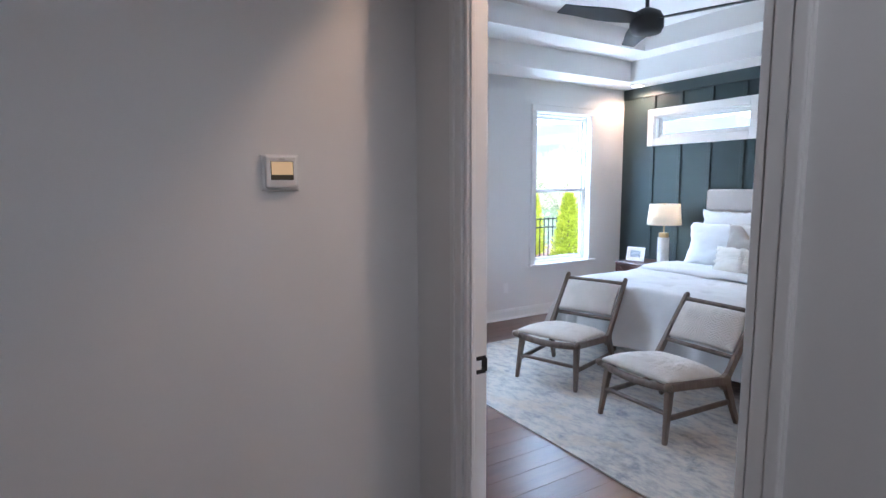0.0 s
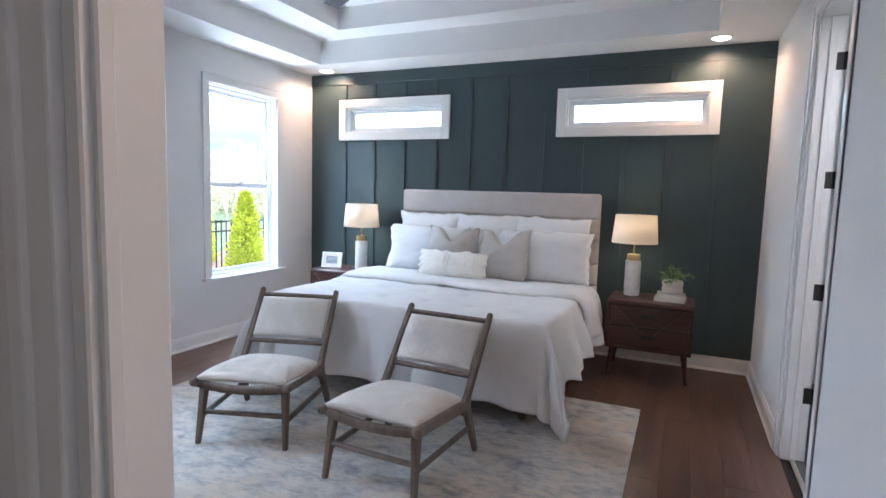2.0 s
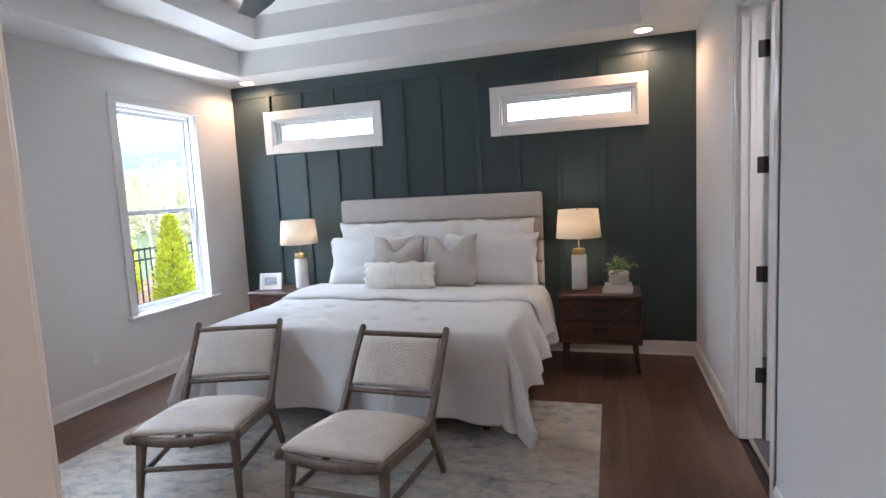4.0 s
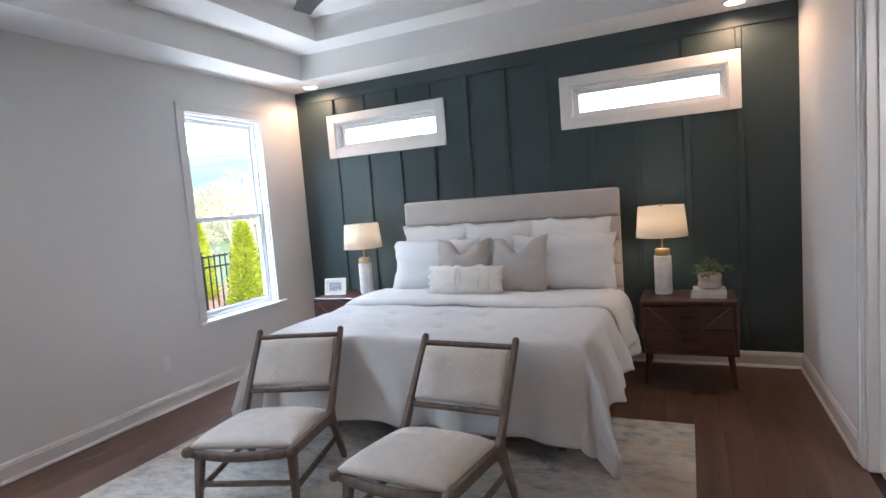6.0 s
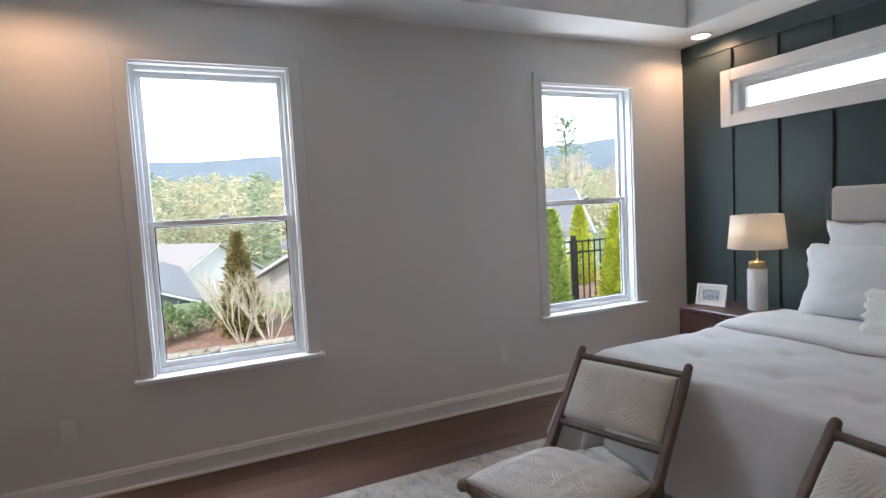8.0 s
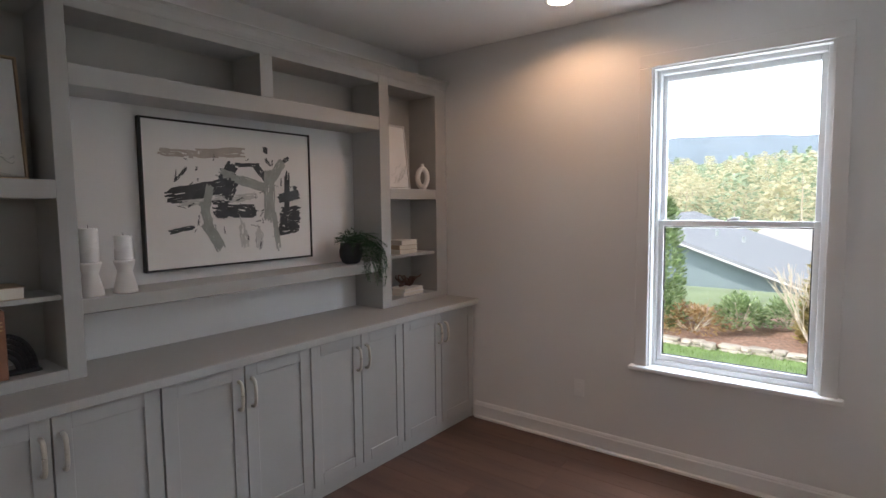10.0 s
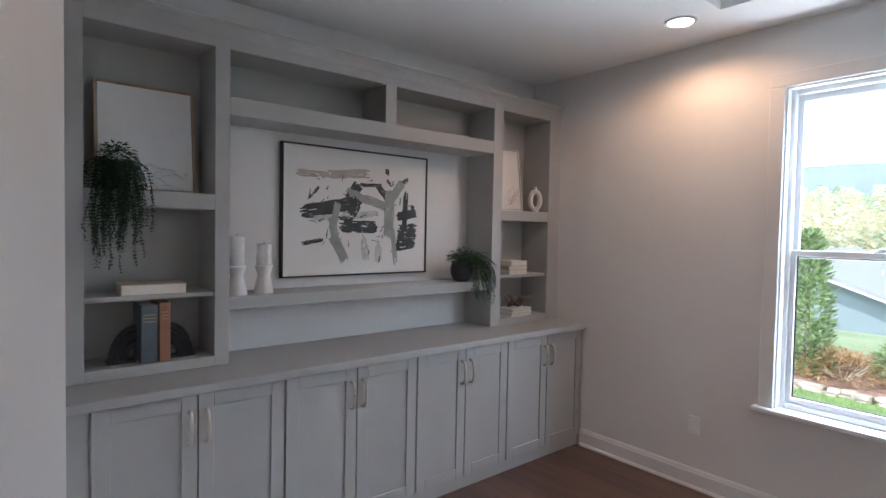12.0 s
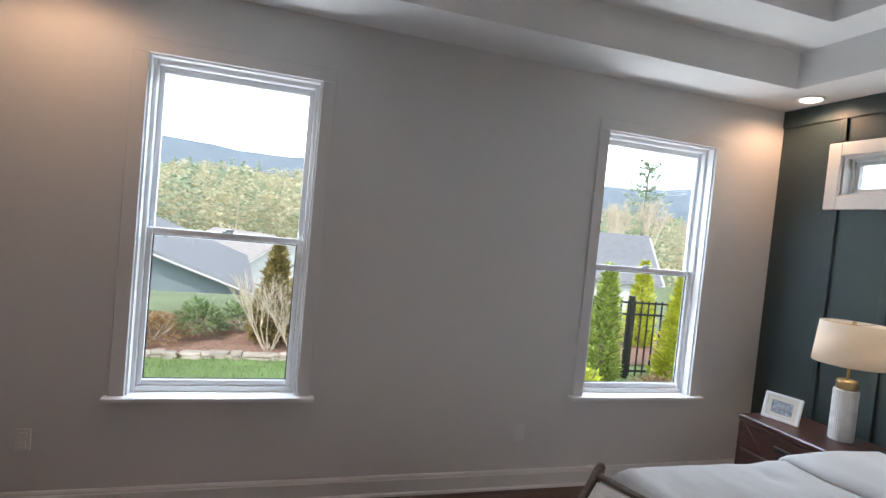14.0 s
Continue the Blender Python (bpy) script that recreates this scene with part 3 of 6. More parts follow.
bm = bmesh.new()
casing_x(bm, XD1, 1, DY0, DY1, DH, 0.07)
for a, b, t in ((0.004, 0.056, 0.012), (0.034, 0.054, 0.018)):
    block(bm, XD0 - t, XD0 + 0.002, DY0 - b, DY0 - a, 0, DH + a, 0.003, None, 2)
    block(bm, XD0 - t, XD0 + 0.002, DY1 + a, DY1 + b, 0, DH + a, 0.003, None, 2)
    block(bm, XD0 - t, XD0 + 0.002, DY0 - b, DY1 + b, DH + a, DH + b, 0.003, None, 2)
entry = tagged(part("door_1", bm, TRIM), "white moulded casing of the bedroom doorway", "doorway", kind="structure")
jb = bmesh.new()
block(jb, XD0 - 0.004, XD1, DY1 - 0.016, DY1 + 0.001, 0, DH, 0.002)
block(jb, XD0 - 0.004, XD1, DY0 - 0.001, DY0 + 0.016, 0, DH, 0.002)
block(jb, XD0, XD1, DY0 + 0.016, DY1 - 0.016, DH - 0.016, DH + 0.001, 0.002)
block(jb, XD0 + 0.004, XD0 + 0.018, DY1 - 0.024, DY1 - 0.016, 0, DH - 0.016, 0.002)
part("jamb", jb, TRIM, entry)
sp = bmesh.new()
for za, zb in ((1.006, 1.018), (1.046, 1.058)):
    block(sp, XD0 + 0.028, XD0 + 0.060, DY1 - 0.0195, DY1 - 0.0155, za, zb, 0.001)
block(sp, XD0 + 0.046, XD0 + 0.060, DY1 - 0.0195, DY1 - 0.0155, 1.018, 1.046, 0.001)
block(sp, XD0 + 0.058, XD0 + 0.062, DY1 - 0.024, DY1 - 0.0155, 1.012, 1.052, 0.001)
part("strike_plate", sp, BLACK, entry, "black strike plate")


def panel_door(name, width, label, m):
    """An open two-panel door leaf with its hinge edge on the local z axis."""
    th = tagged(thing(name, label, "door", m), kind="structure")
    t = 0.035
    part("leaf", box(0.004, width, -t, 0, 0.012, DH - 0.02, 0.003), TRIM, th)
    pn = bmesh.new()
    for za, zb in ((0.22, 1.0), (1.12, DH - 0.17)):
        for ya, yb in ((-0.0005, 0.004), (-t - 0.004, -t + 0.0005)):
            for a, b, c, d in ((0.11, 0.125, za, zb), (width - 0.125, width - 0.11, za, zb), (0.125, width - 0.125, za, za + 0.015), (0.125, width - 0.125, zb - 0.015, zb)):
                block(pn, a, b, ya, yb, c, d, 0.002)
    part("panel_moulding", pn, TRIM, th)
    hd = bmesh.new()
    for s in (1, -1):
        y = 0.0 if s == 1 else -t
        lathe_at = Matrix.Translation((width - 0.06, y, 0.95)) @ Euler((radians(-90 * s), 0, 0)).to_matrix().to_4x4()
        join(hd, lathe([(0.026, 0), (0.026, 0.008), (0.010, 0.012), (0.010, 0.035), (0.024, 0.045), (0.027, 0.058), (0.018, 0.068)], 20), lathe_at)
    part("door_knob", hd, BLACK, th, "black round knob", True)
    return th


def hinges(th, zs):
    for z in zs:
        hb = bmesh.new()
        block(hb, -0.036, -0.003, -0.036, -0.0335, z - 0.045, z + 0.045, 0.001)
        block(hb, 0.003, 0.036, -0.037, -0.0345, z - 0.045, z + 0.045, 0.001)
        bar(hb, (0, -0.040, z - 0.047), (0, -0.040, z + 0.047), 0.007)
        part("hinge", hb, BLACK, th, "black butt hinge")


leaf = panel_door("door_2", 0.66, "open white panelled bedroom door", pose(XD1 + 0.03, DY0 + 0.01, 0, 0, 0, -7))
bath_leaf = panel_door("door_3", 0.64, "open white panelled bathroom door with black hinges", pose(BX1 - 0.018, YS - 0.135, 0, 0, 0, -96))

bm = bmesh.new()
for a, b, t in ((0.0, 0.078, 0.014), (0.012, 0.078, 0.020), (0.060, 0.078, 0.026)):
    block(bm, BX0 - b, BX0 - a, YS - 0.002, YS + 0.5 * t, 0, DH + a, 0.003)
    block(bm, BX1 + a, BX1 + b, YS - 0.002, YS + t, 0, DH + a, 0.003)
    block(bm, BX0 - b, BX1 + b, YS - 0.002, YS + t, DH + a, DH + b, 0.003)
bath = tagged(part("door_4", bm, TRIM), "white moulded casing of the bathroom doorway", "doorway", kind="structure")
jb = bmesh.new()
block(jb, BX1 - 0.016, BX1 + 0.001, YS - 0.12, YS, 0, DH, 0.002)
block(jb, BX0 - 0.001, BX0 + 0.016, YS - 0.12, YS, 0, DH, 0.002)
block(jb, BX0 + 0.016, BX1 - 0.016, YS - 0.12, YS, DH - 0.016, DH + 0.001, 0.002)
block(jb, BX1 - 0.028, BX1 - 0.016, YS - 0.075, YS - 0.045, 0, DH - 0.016, 0.002)
part("jamb", jb, TRIM, bath)
for z in (0.385, 0.972, 1.582, 2.203):
    hb = bmesh.new()
    block(hb, BX1 - 0.0185, BX1 - 0.0155, YS - 0.119, YS - 0.083, z - 0.045, z + 0.045, 0.001)
    block(hb, BX1 - 0.0195, BX1 - 0.0165, YS - 0.163, YS - 0.126, z - 0.045, z + 0.045, 0.001)
    bar(hb, (BX1 - 0.020, YS - 0.1225, z - 0.046), (BX1 - 0.020, YS - 0.1225, z + 0.046), 0.006)
    part("hinge", hb, BLACK, bath, "black butt hinge")
part("threshold", box(BX0 + 0.016, BX1 - 0.016, YS - 0.07, YS - 0.045, 0, 0.010, 0.003), NICKEL, bath)
bw = tagged(new("window_5"), "white bathroom window", "window", kind="structure")
f = bmesh.new()
for a, b, p, q in ((-0.95, -0.90, 1.05, 2.35), (-0.20, -0.15, 1.05, 2.35), (-0.90, -0.20, 2.30, 2.35), (-0.90, -0.20, 1.05, 1.10), (-0.90, -0.20, 1.67, 1.72)):
    block(f, XW + 0.03, XW + 0.10, a, b, p, q, 0.003)
part("window_frame", f, VINYL, bw)
p = part("pane", box(XW + 0.06, XW + 0.064, -0.90, -0.20, 1.10, 2.30), GLASS, bw)
p.visible_shadow = False

# ---- bed ----
BED = thing("bed", "upholstered king bed with channelled greige headboard and white bedding", "bed", pose(0, 2.81, 0))
bm = bmesh.new()
block(bm, 5.80, 5.872, -0.985, 0.985, 0.06, 1.482, 0.012)
hbd = part("headboard", bm, GREIGE, BED, "channelled greige headboard")
for za, zb in ((0.30, 0.66), (0.665, 0.86), (0.865, 1.06), (1.065, 1.255), (1.26, 1.49)):
    part("channel", box(5.715, 5.845, -0.99, 0.99, za, zb, 0.028, 3), GREIGE, hbd, "", True)
part("bed_base", box(3.98, 5.72, -0.93, 0.93, 0.15, 0.36, 0.02, 2), GREIGE, BED)
part("mattress", box(3.94, 5.72, -0.955, 0.955, 0.36, 0.63, 0.06, 4), COTTON, BED, "white mattress", True)
for x in (4.10, 5.60):
    for y in (-0.80, 0.80):
        part("leg", lathe([(0.022, 0.0), (0.034, 0.16)], 14, None, x, y), CHAIRW, BED)


def duvet():
    """A thick comforter over the mattress: flat top with tufts, hanging sides with folds and a corner that reaches the rug."""
    bm = bmesh.new()
    top, hw, foot, head = 0.688, 0.955, 3.93, 5.36
    nx, ny = 92, 116
    L, S = 0.57, 0.45
    grid = []
    tufts = [(4.22 + 0.36 * i, -0.70 + 0.35 * j + (0.175 if i % 2 else 0)) for i in range(3) for j in range(5)]
    for i in range(nx + 1):
        row = []
        for j in range(ny + 1):
            s = foot - L + (head - foot + L) * i / nx
            t = -hw - S + 2 * (hw + S) * j / ny
            b = max(0.0, foot - s)
            a = max(0.0, abs(t) - hw)
            sg = 1 if t > 0 else -1
            x, y = max(s, foot), max(-hw, min(hw, t))
            # length over the edge, rounded at the bend
            hang = max(a, b)
            bend = 0.075
            if hang > 0:
                out = bend * (1 - math.exp(-hang / bend)) if hang < 0.3 else bend
                drop = max(0.0, hang - out * 0.72) if hang > bend else hang * hang / (2.6 * bend)
            else:
                out = drop = 0.0
            corner = min(a, b)
            if a > 0 and b > 0:
                ang = math.atan2(a, b)
                flare = out + 0.05 * drop
                x -= flare * math.cos(ang) + 0.40 * corner * (1 - 0.3 * math.sin(4 * ang))
                y += sg * (flare * math.sin(ang) + 0.20 * corner + 0.09 * drop * math.sin(ang))
                drop = drop + 0.16 * corner
                w = math.sin(ang * 9.0 + 0.6) * 0.042 * min(1, corner / 0.14) * min(1, drop / 0.25)
                x -= w * math.cos(ang)
                y += sg * w * math.sin(ang)
            elif b > 0:
                k = 0.030 * math.sin(t * 11.0 + 1.7 * math.sin(t * 3.1)) + 0.012 * math.sin(t * 23 + 1.0)
                x -= out + 0.06 * drop + k * min(1, drop / 0.35)
            elif a > 0:
                k = 0.042 * math.sin(s * 11.0 + 1.3 * math.sin(s * 4.0)) + 0.018 * math.sin(s * 26)
                y += sg * (out + 0.20 * drop + k * min(1, drop / 0.3))
                drop -= 0.03 * min(1, drop / 0.3) * (0.5 + 0.5 * math.sin(s * 22.0))
            z = top - drop
            puff = 0.020 * noise.noise((s * 2.1, t * 2.1, 3.0)) + 0.009 * noise.noise((s * 6.0, t * 6.0, 8.0)) + 0.004 * noise.noise((s * 15.0, t * 15.0, 2.0))
            fade = 1.0 if drop < 0.02 else 0.35
            z += puff * fade
            x += 0.012 * noise.noise((s * 5, t * 5, z * 4)) * min(1, drop * 3)
            y += 0.012 * noise.noise((s * 5 + 9, t * 5, z * 4)) * min(1, drop * 3)
            for tx, ty in tufts:
                d2 = (s - tx) ** 2 + (t - ty) ** 2
                z -= 0.022 * math.exp(-d2 / 0.0012) + 0.010 * math.exp(-d2 / 0.012)
            # it lies pulled over towards the window side
            y += 0.115 * max(0.0, min(1.0, (y - 0.45) / 0.5))
            # hem height wanders
            z = max(z, 0.030 + 0.006 * math.sin(s * 9 + t * 7))
            row.append(bm.verts.new((x, y, z)))
        grid.append(row)
    for i in range(nx):
        for j in range(ny):
            bm.faces.new((grid[i][j], grid[i + 1][j], grid[i + 1][j + 1], grid[i][j + 1]))
    return bm


dv = part("comforter", duvet(), LINEN, BED, "rumpled white comforter", True)
sm = dv.modifiers.new("thick", 'SOLIDIFY')
sm.thickness, sm.offset = 0.022, -1


def fold_band():
    """The comforter turned back below the pillows."""
    bm = bmesh.new()
    n, k = 90, 20
    prof = []
    for i in range(k + 1):
        u = i / k
        prof.append((4.80 + 0.60 * u, 0.030 * min(1, (u / 0.10)) ** 0.5 * (1.0 - 0.25 * u)))
    rows = []
    hw = 0.955
    for j in range(n + 1):
        t = -1.34 + 2.68 * j / n
        a = max(0, abs(t) - hw)
        sg = 1 if t > 0 else -1
        row = []
        for s, h in prof:
            bow = 0.015 * math.sin(t * 5 + 1) + 0.010 * math.sin(t * 13)
            out = 0.095 * (1 - math.exp(-a / 0.075)) if a > 0 else 0
            drop = max(0, a - out * 0.65)
            y = max(-hw, min(hw, t)) + sg * (out + 0.10 * drop + 0.02 * math.sin(s * 14) * min(1, drop * 4))
            z = 0.689 + h * (1.0 if a == 0 else 0.3) - drop + 0.012 * noise.noise((s * 4, t * 4, 1.0))
            y += 0.115 * max(0.0, min(1.0, (y - 0.45) / 0.5))
            row.append(bm.verts.new((s + bow + 0.10 * drop, y + sg * (h * 0.8 if a > 0 else 0), z)))
        rows.append(row)
    for j in range(n):
        for i in range(k):
            bm.faces.new((rows[j][i], rows[j][i + 1], rows[j + 1][i + 1], rows[j + 1][i]))
    return bm


fb = part("folded_top", fold_band(), LINEN, BED, "turned-back edge of the comforter", True)
sm = fb.modifiers.new("thick", 'SOLIDIFY')
sm.thickness, sm.offset = 0.014, -1
sheet = bmesh.new()
block(sheet, 5.22, 5.715, -0.968, 0.968, 0.40, 0.650, 0.05, None, 4)
part("sheet", sheet, COTTON, BED, "white sheet", True)


def cushion_thing(name, label, cat, w, h, t, mat, x, y, z, lean, ears=0.06, pinch=0.0, seed=0, spin=0, group=""):
    """A pillow that leans back against what is behind it; z is its lower edge."""
    th = thing(name, label, cat, pose(x, y, z), group)
    bm = pillow(w, h, t, ears, 22, pinch, seed)
    bmesh.ops.transform(bm, matrix=pose(0, 0, 0, 0, lean, 0) @ pose(0, 0, h / 2, 0, 0, 90 + spin), verts=bm.verts)
    part("cover", bm, mat, th, "", True)
    return th


for i, y in enumerate((3.42, 2.83, 2.22)):
    cushion_thing("sham_pillow", "plump white square pillow upright against the headboard", "pillow", 0.70, 0.61, 0.22, COTTON, 5.56, y, 0.665, 9, 0.05, 0, i, 0, "white bed pillows")
for i, y in enumerate((3.36, 2.24)):
    cushion_thing("sleeping_pillow", "plump white rectangular pillow leaning on the shams", "pillow", 0.84, 0.46, 0.23, COTTON, 5.36, y, 0.70, 14, 0.05, 0, i + 5, 0, "white bed pillows")
for i, (y, s) in enumerate(((3.03, 3), (2.55, -4))):
    cushion_thing("throw_cushion", "taupe square cushion with a chopped top on the bed", "cushion", 0.47, 0.45, 0.15, TAUPE, 5.20, y, 0.715, 15, 0.02, 0.33, i + 9, s, "taupe cushions")
lb = cushion_thing("lumbar_cushion", "ivory lumbar cushion with knotted stripes", "cushion", 0.66, 0.25, 0.13, IVORY, 5.08, 2.97, 0.712, 18, 0.05, 0.0, 13, 0)
for u in (-0.22, -0.135, 0.02, 0.06):
    st = bmesh.new()
    n = 26
    rings = []
    for k in range(n + 1):
        v = -0.088 + 0.176 * k / n
        fat = ((1 - abs(u / 0.33) ** 2.6) * (1 - abs(v / 0.125) ** 2.6)) ** 0.55
        c = Vector((u + 0.007 * math.sin(k * math.pi / 2), 0.064 * fat, v))
        rr = 0.0065 + 0.0025 * math.sin(k * math.pi)
        rings.append([st.verts.new(pose(0, 0, 0, 0, 18, 0) @ pose(0, 0, 0.125, 0, 0, 90) @ (c + Vector((rr * 1.4 * math.cos(b), rr * math.sin(b), 0)))) for b in [math.pi * 2 * i / 8 for i in range(8)]])
    for p, q in zip(rings, rings[1:]):
        for i in range(8):
            st.faces.new((p[i], p[(i + 1) % 8], q[(i + 1) % 8], q[i]))
    part("knotted_stripe", st, IVORY, lb, "raised ivory braid", True)

# ---- nightstands ----


def nightstand(m):
    """Walnut nightstand with two drawers, inlaid chevron, recessed pulls and splayed legs; front to -x."""
    th = thing("nightstand", "dark walnut two-drawer nightstand with splayed tapered legs", "nightstand", m, "nightstands")
    b = bmesh.new()
    block(b, -0.235, 0.225, -0.325, 0.325, 0.60, 0.64, 0.008)
    block(b, -0.225, 0.225, -0.325, -0.30, 0.235, 0.60, 0.004)
    block(b, -0.225, 0.225, 0.30, 0.325, 0.235, 0.60, 0.004)
    block(b, -0.225, 0.225, -0.30, 0.30, 0.235, 0.26, 0.004)
    block(b, 0.20, 0.222, -0.30, 0.30, 0.26, 0.60)
    part("body", b, WALNUT, th)
    for za, zb in ((0.433, 0.596), (0.264, 0.428)):
        d = part("drawer", box(-0.228, 0.18, -0.297, 0.297, za, zb, 0.004), WALNUT, th)
        zc = (za + zb) / 2
        part("pull", block(box(-0.240, -0.226, -0.055, 0.055, zc + 0.012, zc + 0.022, 0.003), -0.236, -0.226, -0.05, 0.05, zc - 0.012, zc + 0.012, 0.002), BLACK, d, "dark bronze pull")
    for s in (1, -1):
        part("inlay", plank(bmesh.new(), (-0.2295, s * 0.27, 0.59), (-0.2295, s * 0.015, 0.345), 0.006, 0.010, 0.001, (1, 0, 0)), INLAY, th, "pale chevron inlay strip")
    for x in (-0.19, 0.18):
        for y in (-0.27, 0.27):
            sx, sy = (-1 if x < 0 else 1), (-1 if y < 0 else 1)
            part("leg", bar(bmesh.new(), (x + 0.02 * sx, y + 0.03 * sy, 0.0), (x, y, 0.238), 0.013, 0.024, 12), WALNUT, th)
    return th


ns = nightstand(pose(5.545, 1.335, 0))
copy_thing(ns, pose(5.545, 4.34, 0))


def table_lamp(m):
    """White fluted stone column on the table, brass collar, drum shade lit from inside."""
    th = thing("table_lamp", "lit table lamp with white column, brass collar and drum shade", "lamp", m, "bedside lamps")
    b = bmesh.new()
    n = 72
    rings = []
    for z in (0.0, 0.006, 0.292, 0.298):
        ins = 0.004 if z in (0.0, 0.298) else 0
        rings.append([b.verts.new(((0.062 - ins + 0.0018 * (i % 2)) * math.cos(2 * math.pi * i / n), (0.062 - ins + 0.0018 * (i % 2)) * math.sin(2 * math.pi * i / n), z)) for i in range(n)])
    for p, q in zip(rings, rings[1:]):
        for i in range(n):
            b.faces.new((p[i], p[(i + 1) % n], q[(i + 1) % n], q[i]))
    b.faces.new(rings[0][::-1])
    b.faces.new(rings[-1])
    part("column", b, MARBLE, th, "white fluted stone column")
    part("collar", lathe([(0.050, 0.298), (0.054, 0.300), (0.054, 0.345), (0.050, 0.350), (0.012, 0.352)], 40), BRASS, th, "brass collar", True)
    part("stem", lathe([(0.007, 0.35), (0.007, 0.675), (0.012, 0.678), (0.012, 0.69), (0.004, 0.695)], 16), BRASS, th, "brass stem and finial", True)
    sh = bmesh.new()
    n = 56
    prof = [(0.188, 0.445), (0.166, 0.683), (0.163, 0.683), (0.185, 0.445)]
    rr = [[sh.verts.new((r * math.cos(2 * math.pi * i / n), r * math.sin(2 * math.pi * i / n), z)) for i in range(n)] for r, z in prof]
    for p, q in zip(rr, rr[1:] + rr[:1]):
        for i in range(n):
            sh.faces.new((p[i], p[(i + 1) % n], q[(i + 1) % n], q[i]))
    part("shade", sh, SHADE_MAT, th, "cream linen drum shade", True)
    sp = bmesh.new()
    for k in range(3):
        a = 2 * math.pi * k / 3
        bar(sp, (0, 0, 0.672), (0.163 * math.cos(a), 0.163 * math.sin(a), 0.676), 0.002, None, 6)
    part("shade_spider", sp, BRASS, th)
    bb = bmesh.new()
    bmesh.ops.create_uvsphere(bb, u_segments=16, v_segments=10, radius=0.03, matrix=Matrix.Translation((0, 0, 0.56)))
    part("bulb", bb, LAMPBULB, th, "glowing bulb", True)
    return th


# linen that lets the bulb's light through
SHADE_MAT, nt_, b_ = nodes_of("lampshade_cloth")
tl = nt_.nodes.new("ShaderNodeBsdfTranslucent")
tl.inputs[0].default_value = (0.95, 0.86, 0.72, 1)
b_.inputs["Base Color"].default_value = (0.86, 0.83, 0.77, 1)
b_.inputs["Roughness"].default_value = 0.9
mixs = nt_.nodes.new("ShaderNodeMixShader")
mixs.inputs[0].default_value = 0.45
wv = nt_.nodes.new("ShaderNodeTexNoise")
wv.inputs["Scale"].default_value = 300
bpn = nt_.nodes.new("ShaderNodeBump")
bpn.inputs["Strength"].default_value, bpn.inputs["Distance"].default_value = 0.3, 0.001
nt_.links.new(wv.outputs["Fac"], bpn.inputs["Height"])
nt_.links.new(bpn.outputs[0], b_.inputs["Normal"])
nt_.links.new(b_.outputs[0], mixs.inputs[1])
nt_.links.new(tl.outputs[0], mixs.inputs[2])
nt_.links.new(mixs.outputs[0], nt_.nodes["Material Output"].inputs["Surface"])
LAMPBULB = glow("lamp_bulb", (1.0, 0.74, 0.48), 75.0)
lamp = table_lamp(pose(5.60, 1.50, 0.64))
copy_thing(lamp, pose(5.60, 4.22, 0.64))


def book(name, label, m, w, d, h, cover, cat="book", group=""):
    """A closed book lying flat: cover boards, rounded spine and a page block."""
    th = thing(name, label, cat, m, group)
    c = bmesh.new()
    block(c, -w / 2, w / 2, -d / 2, d / 2, 0, 0.003, 0.001)
    block(c, -w / 2, w / 2, -d / 2, d / 2, h - 0.003, h, 0.001)
    block(c, -w / 2, -w / 2 + 0.004, -d / 2, d / 2, 0.003, h - 0.003, 0.001)
    part("cover", c, cover, th)
    part("pages", box(-w / 2 + 0.004, w / 2 - 0.005, -d / 2 + 0.005, d / 2 - 0.005, 0.003, h - 0.003), PAPER, th, "cream page block")
    return th


# books and plant on the nightstand by the bathroom
book("book", "pale hardcover book lying on the nightstand", pose(5.50, 1.19, 0.64, 0, 0, 86), 0.235, 0.20, 0.028, COVERW, "book", "nightstand books")
book("book", "pale hardcover book lying on another book", pose(5.505, 1.185, 0.668, 0, 0, 91), 0.215, 0.185, 0.030, COVERW, "book", "nightstand books")
pp = thing("potted_plant", "small variegated plant in a ribbed beige ceramic pot", "plant", pose(5.505, 1.18, 0.698))
part("pot", lathe([(0.055, 0), (0.070, 0.006), (0.082, 0.028), (0.078, 0.050), (0.070, 0.058), (0.078, 0.066), (0.082, 0.086), (0.076, 0.108), (0.070, 0.110), (0.066, 0.095)], 40), POTC, pp, "two-tier beige glazed pot", True)
part("soil", lathe([(0.066, 0.090), (0.066, 0.096)], 24), SOIL, pp)


def leaves(bm, rnd, n, centre, rad, size, droop=0.3):
    for i in range(n):
        a = rnd.uniform(0, 2 * math.pi)
        e = rnd.uniform(0.05, 1.3)
        d = Vector((math.cos(a) * math.cos(e), math.sin(a) * math.cos(e), math.sin(e) * 0.8))
        p = Vector(centre) + Vector((d.x * rad[0], d.y * rad[1], d.z * rad[2])) * rnd.uniform(0.45, 1.0)
        leaf_blade(bm, p, d + Vector((0, 0, -droop)), rnd.uniform(0.7, 1.2) * size, rnd)


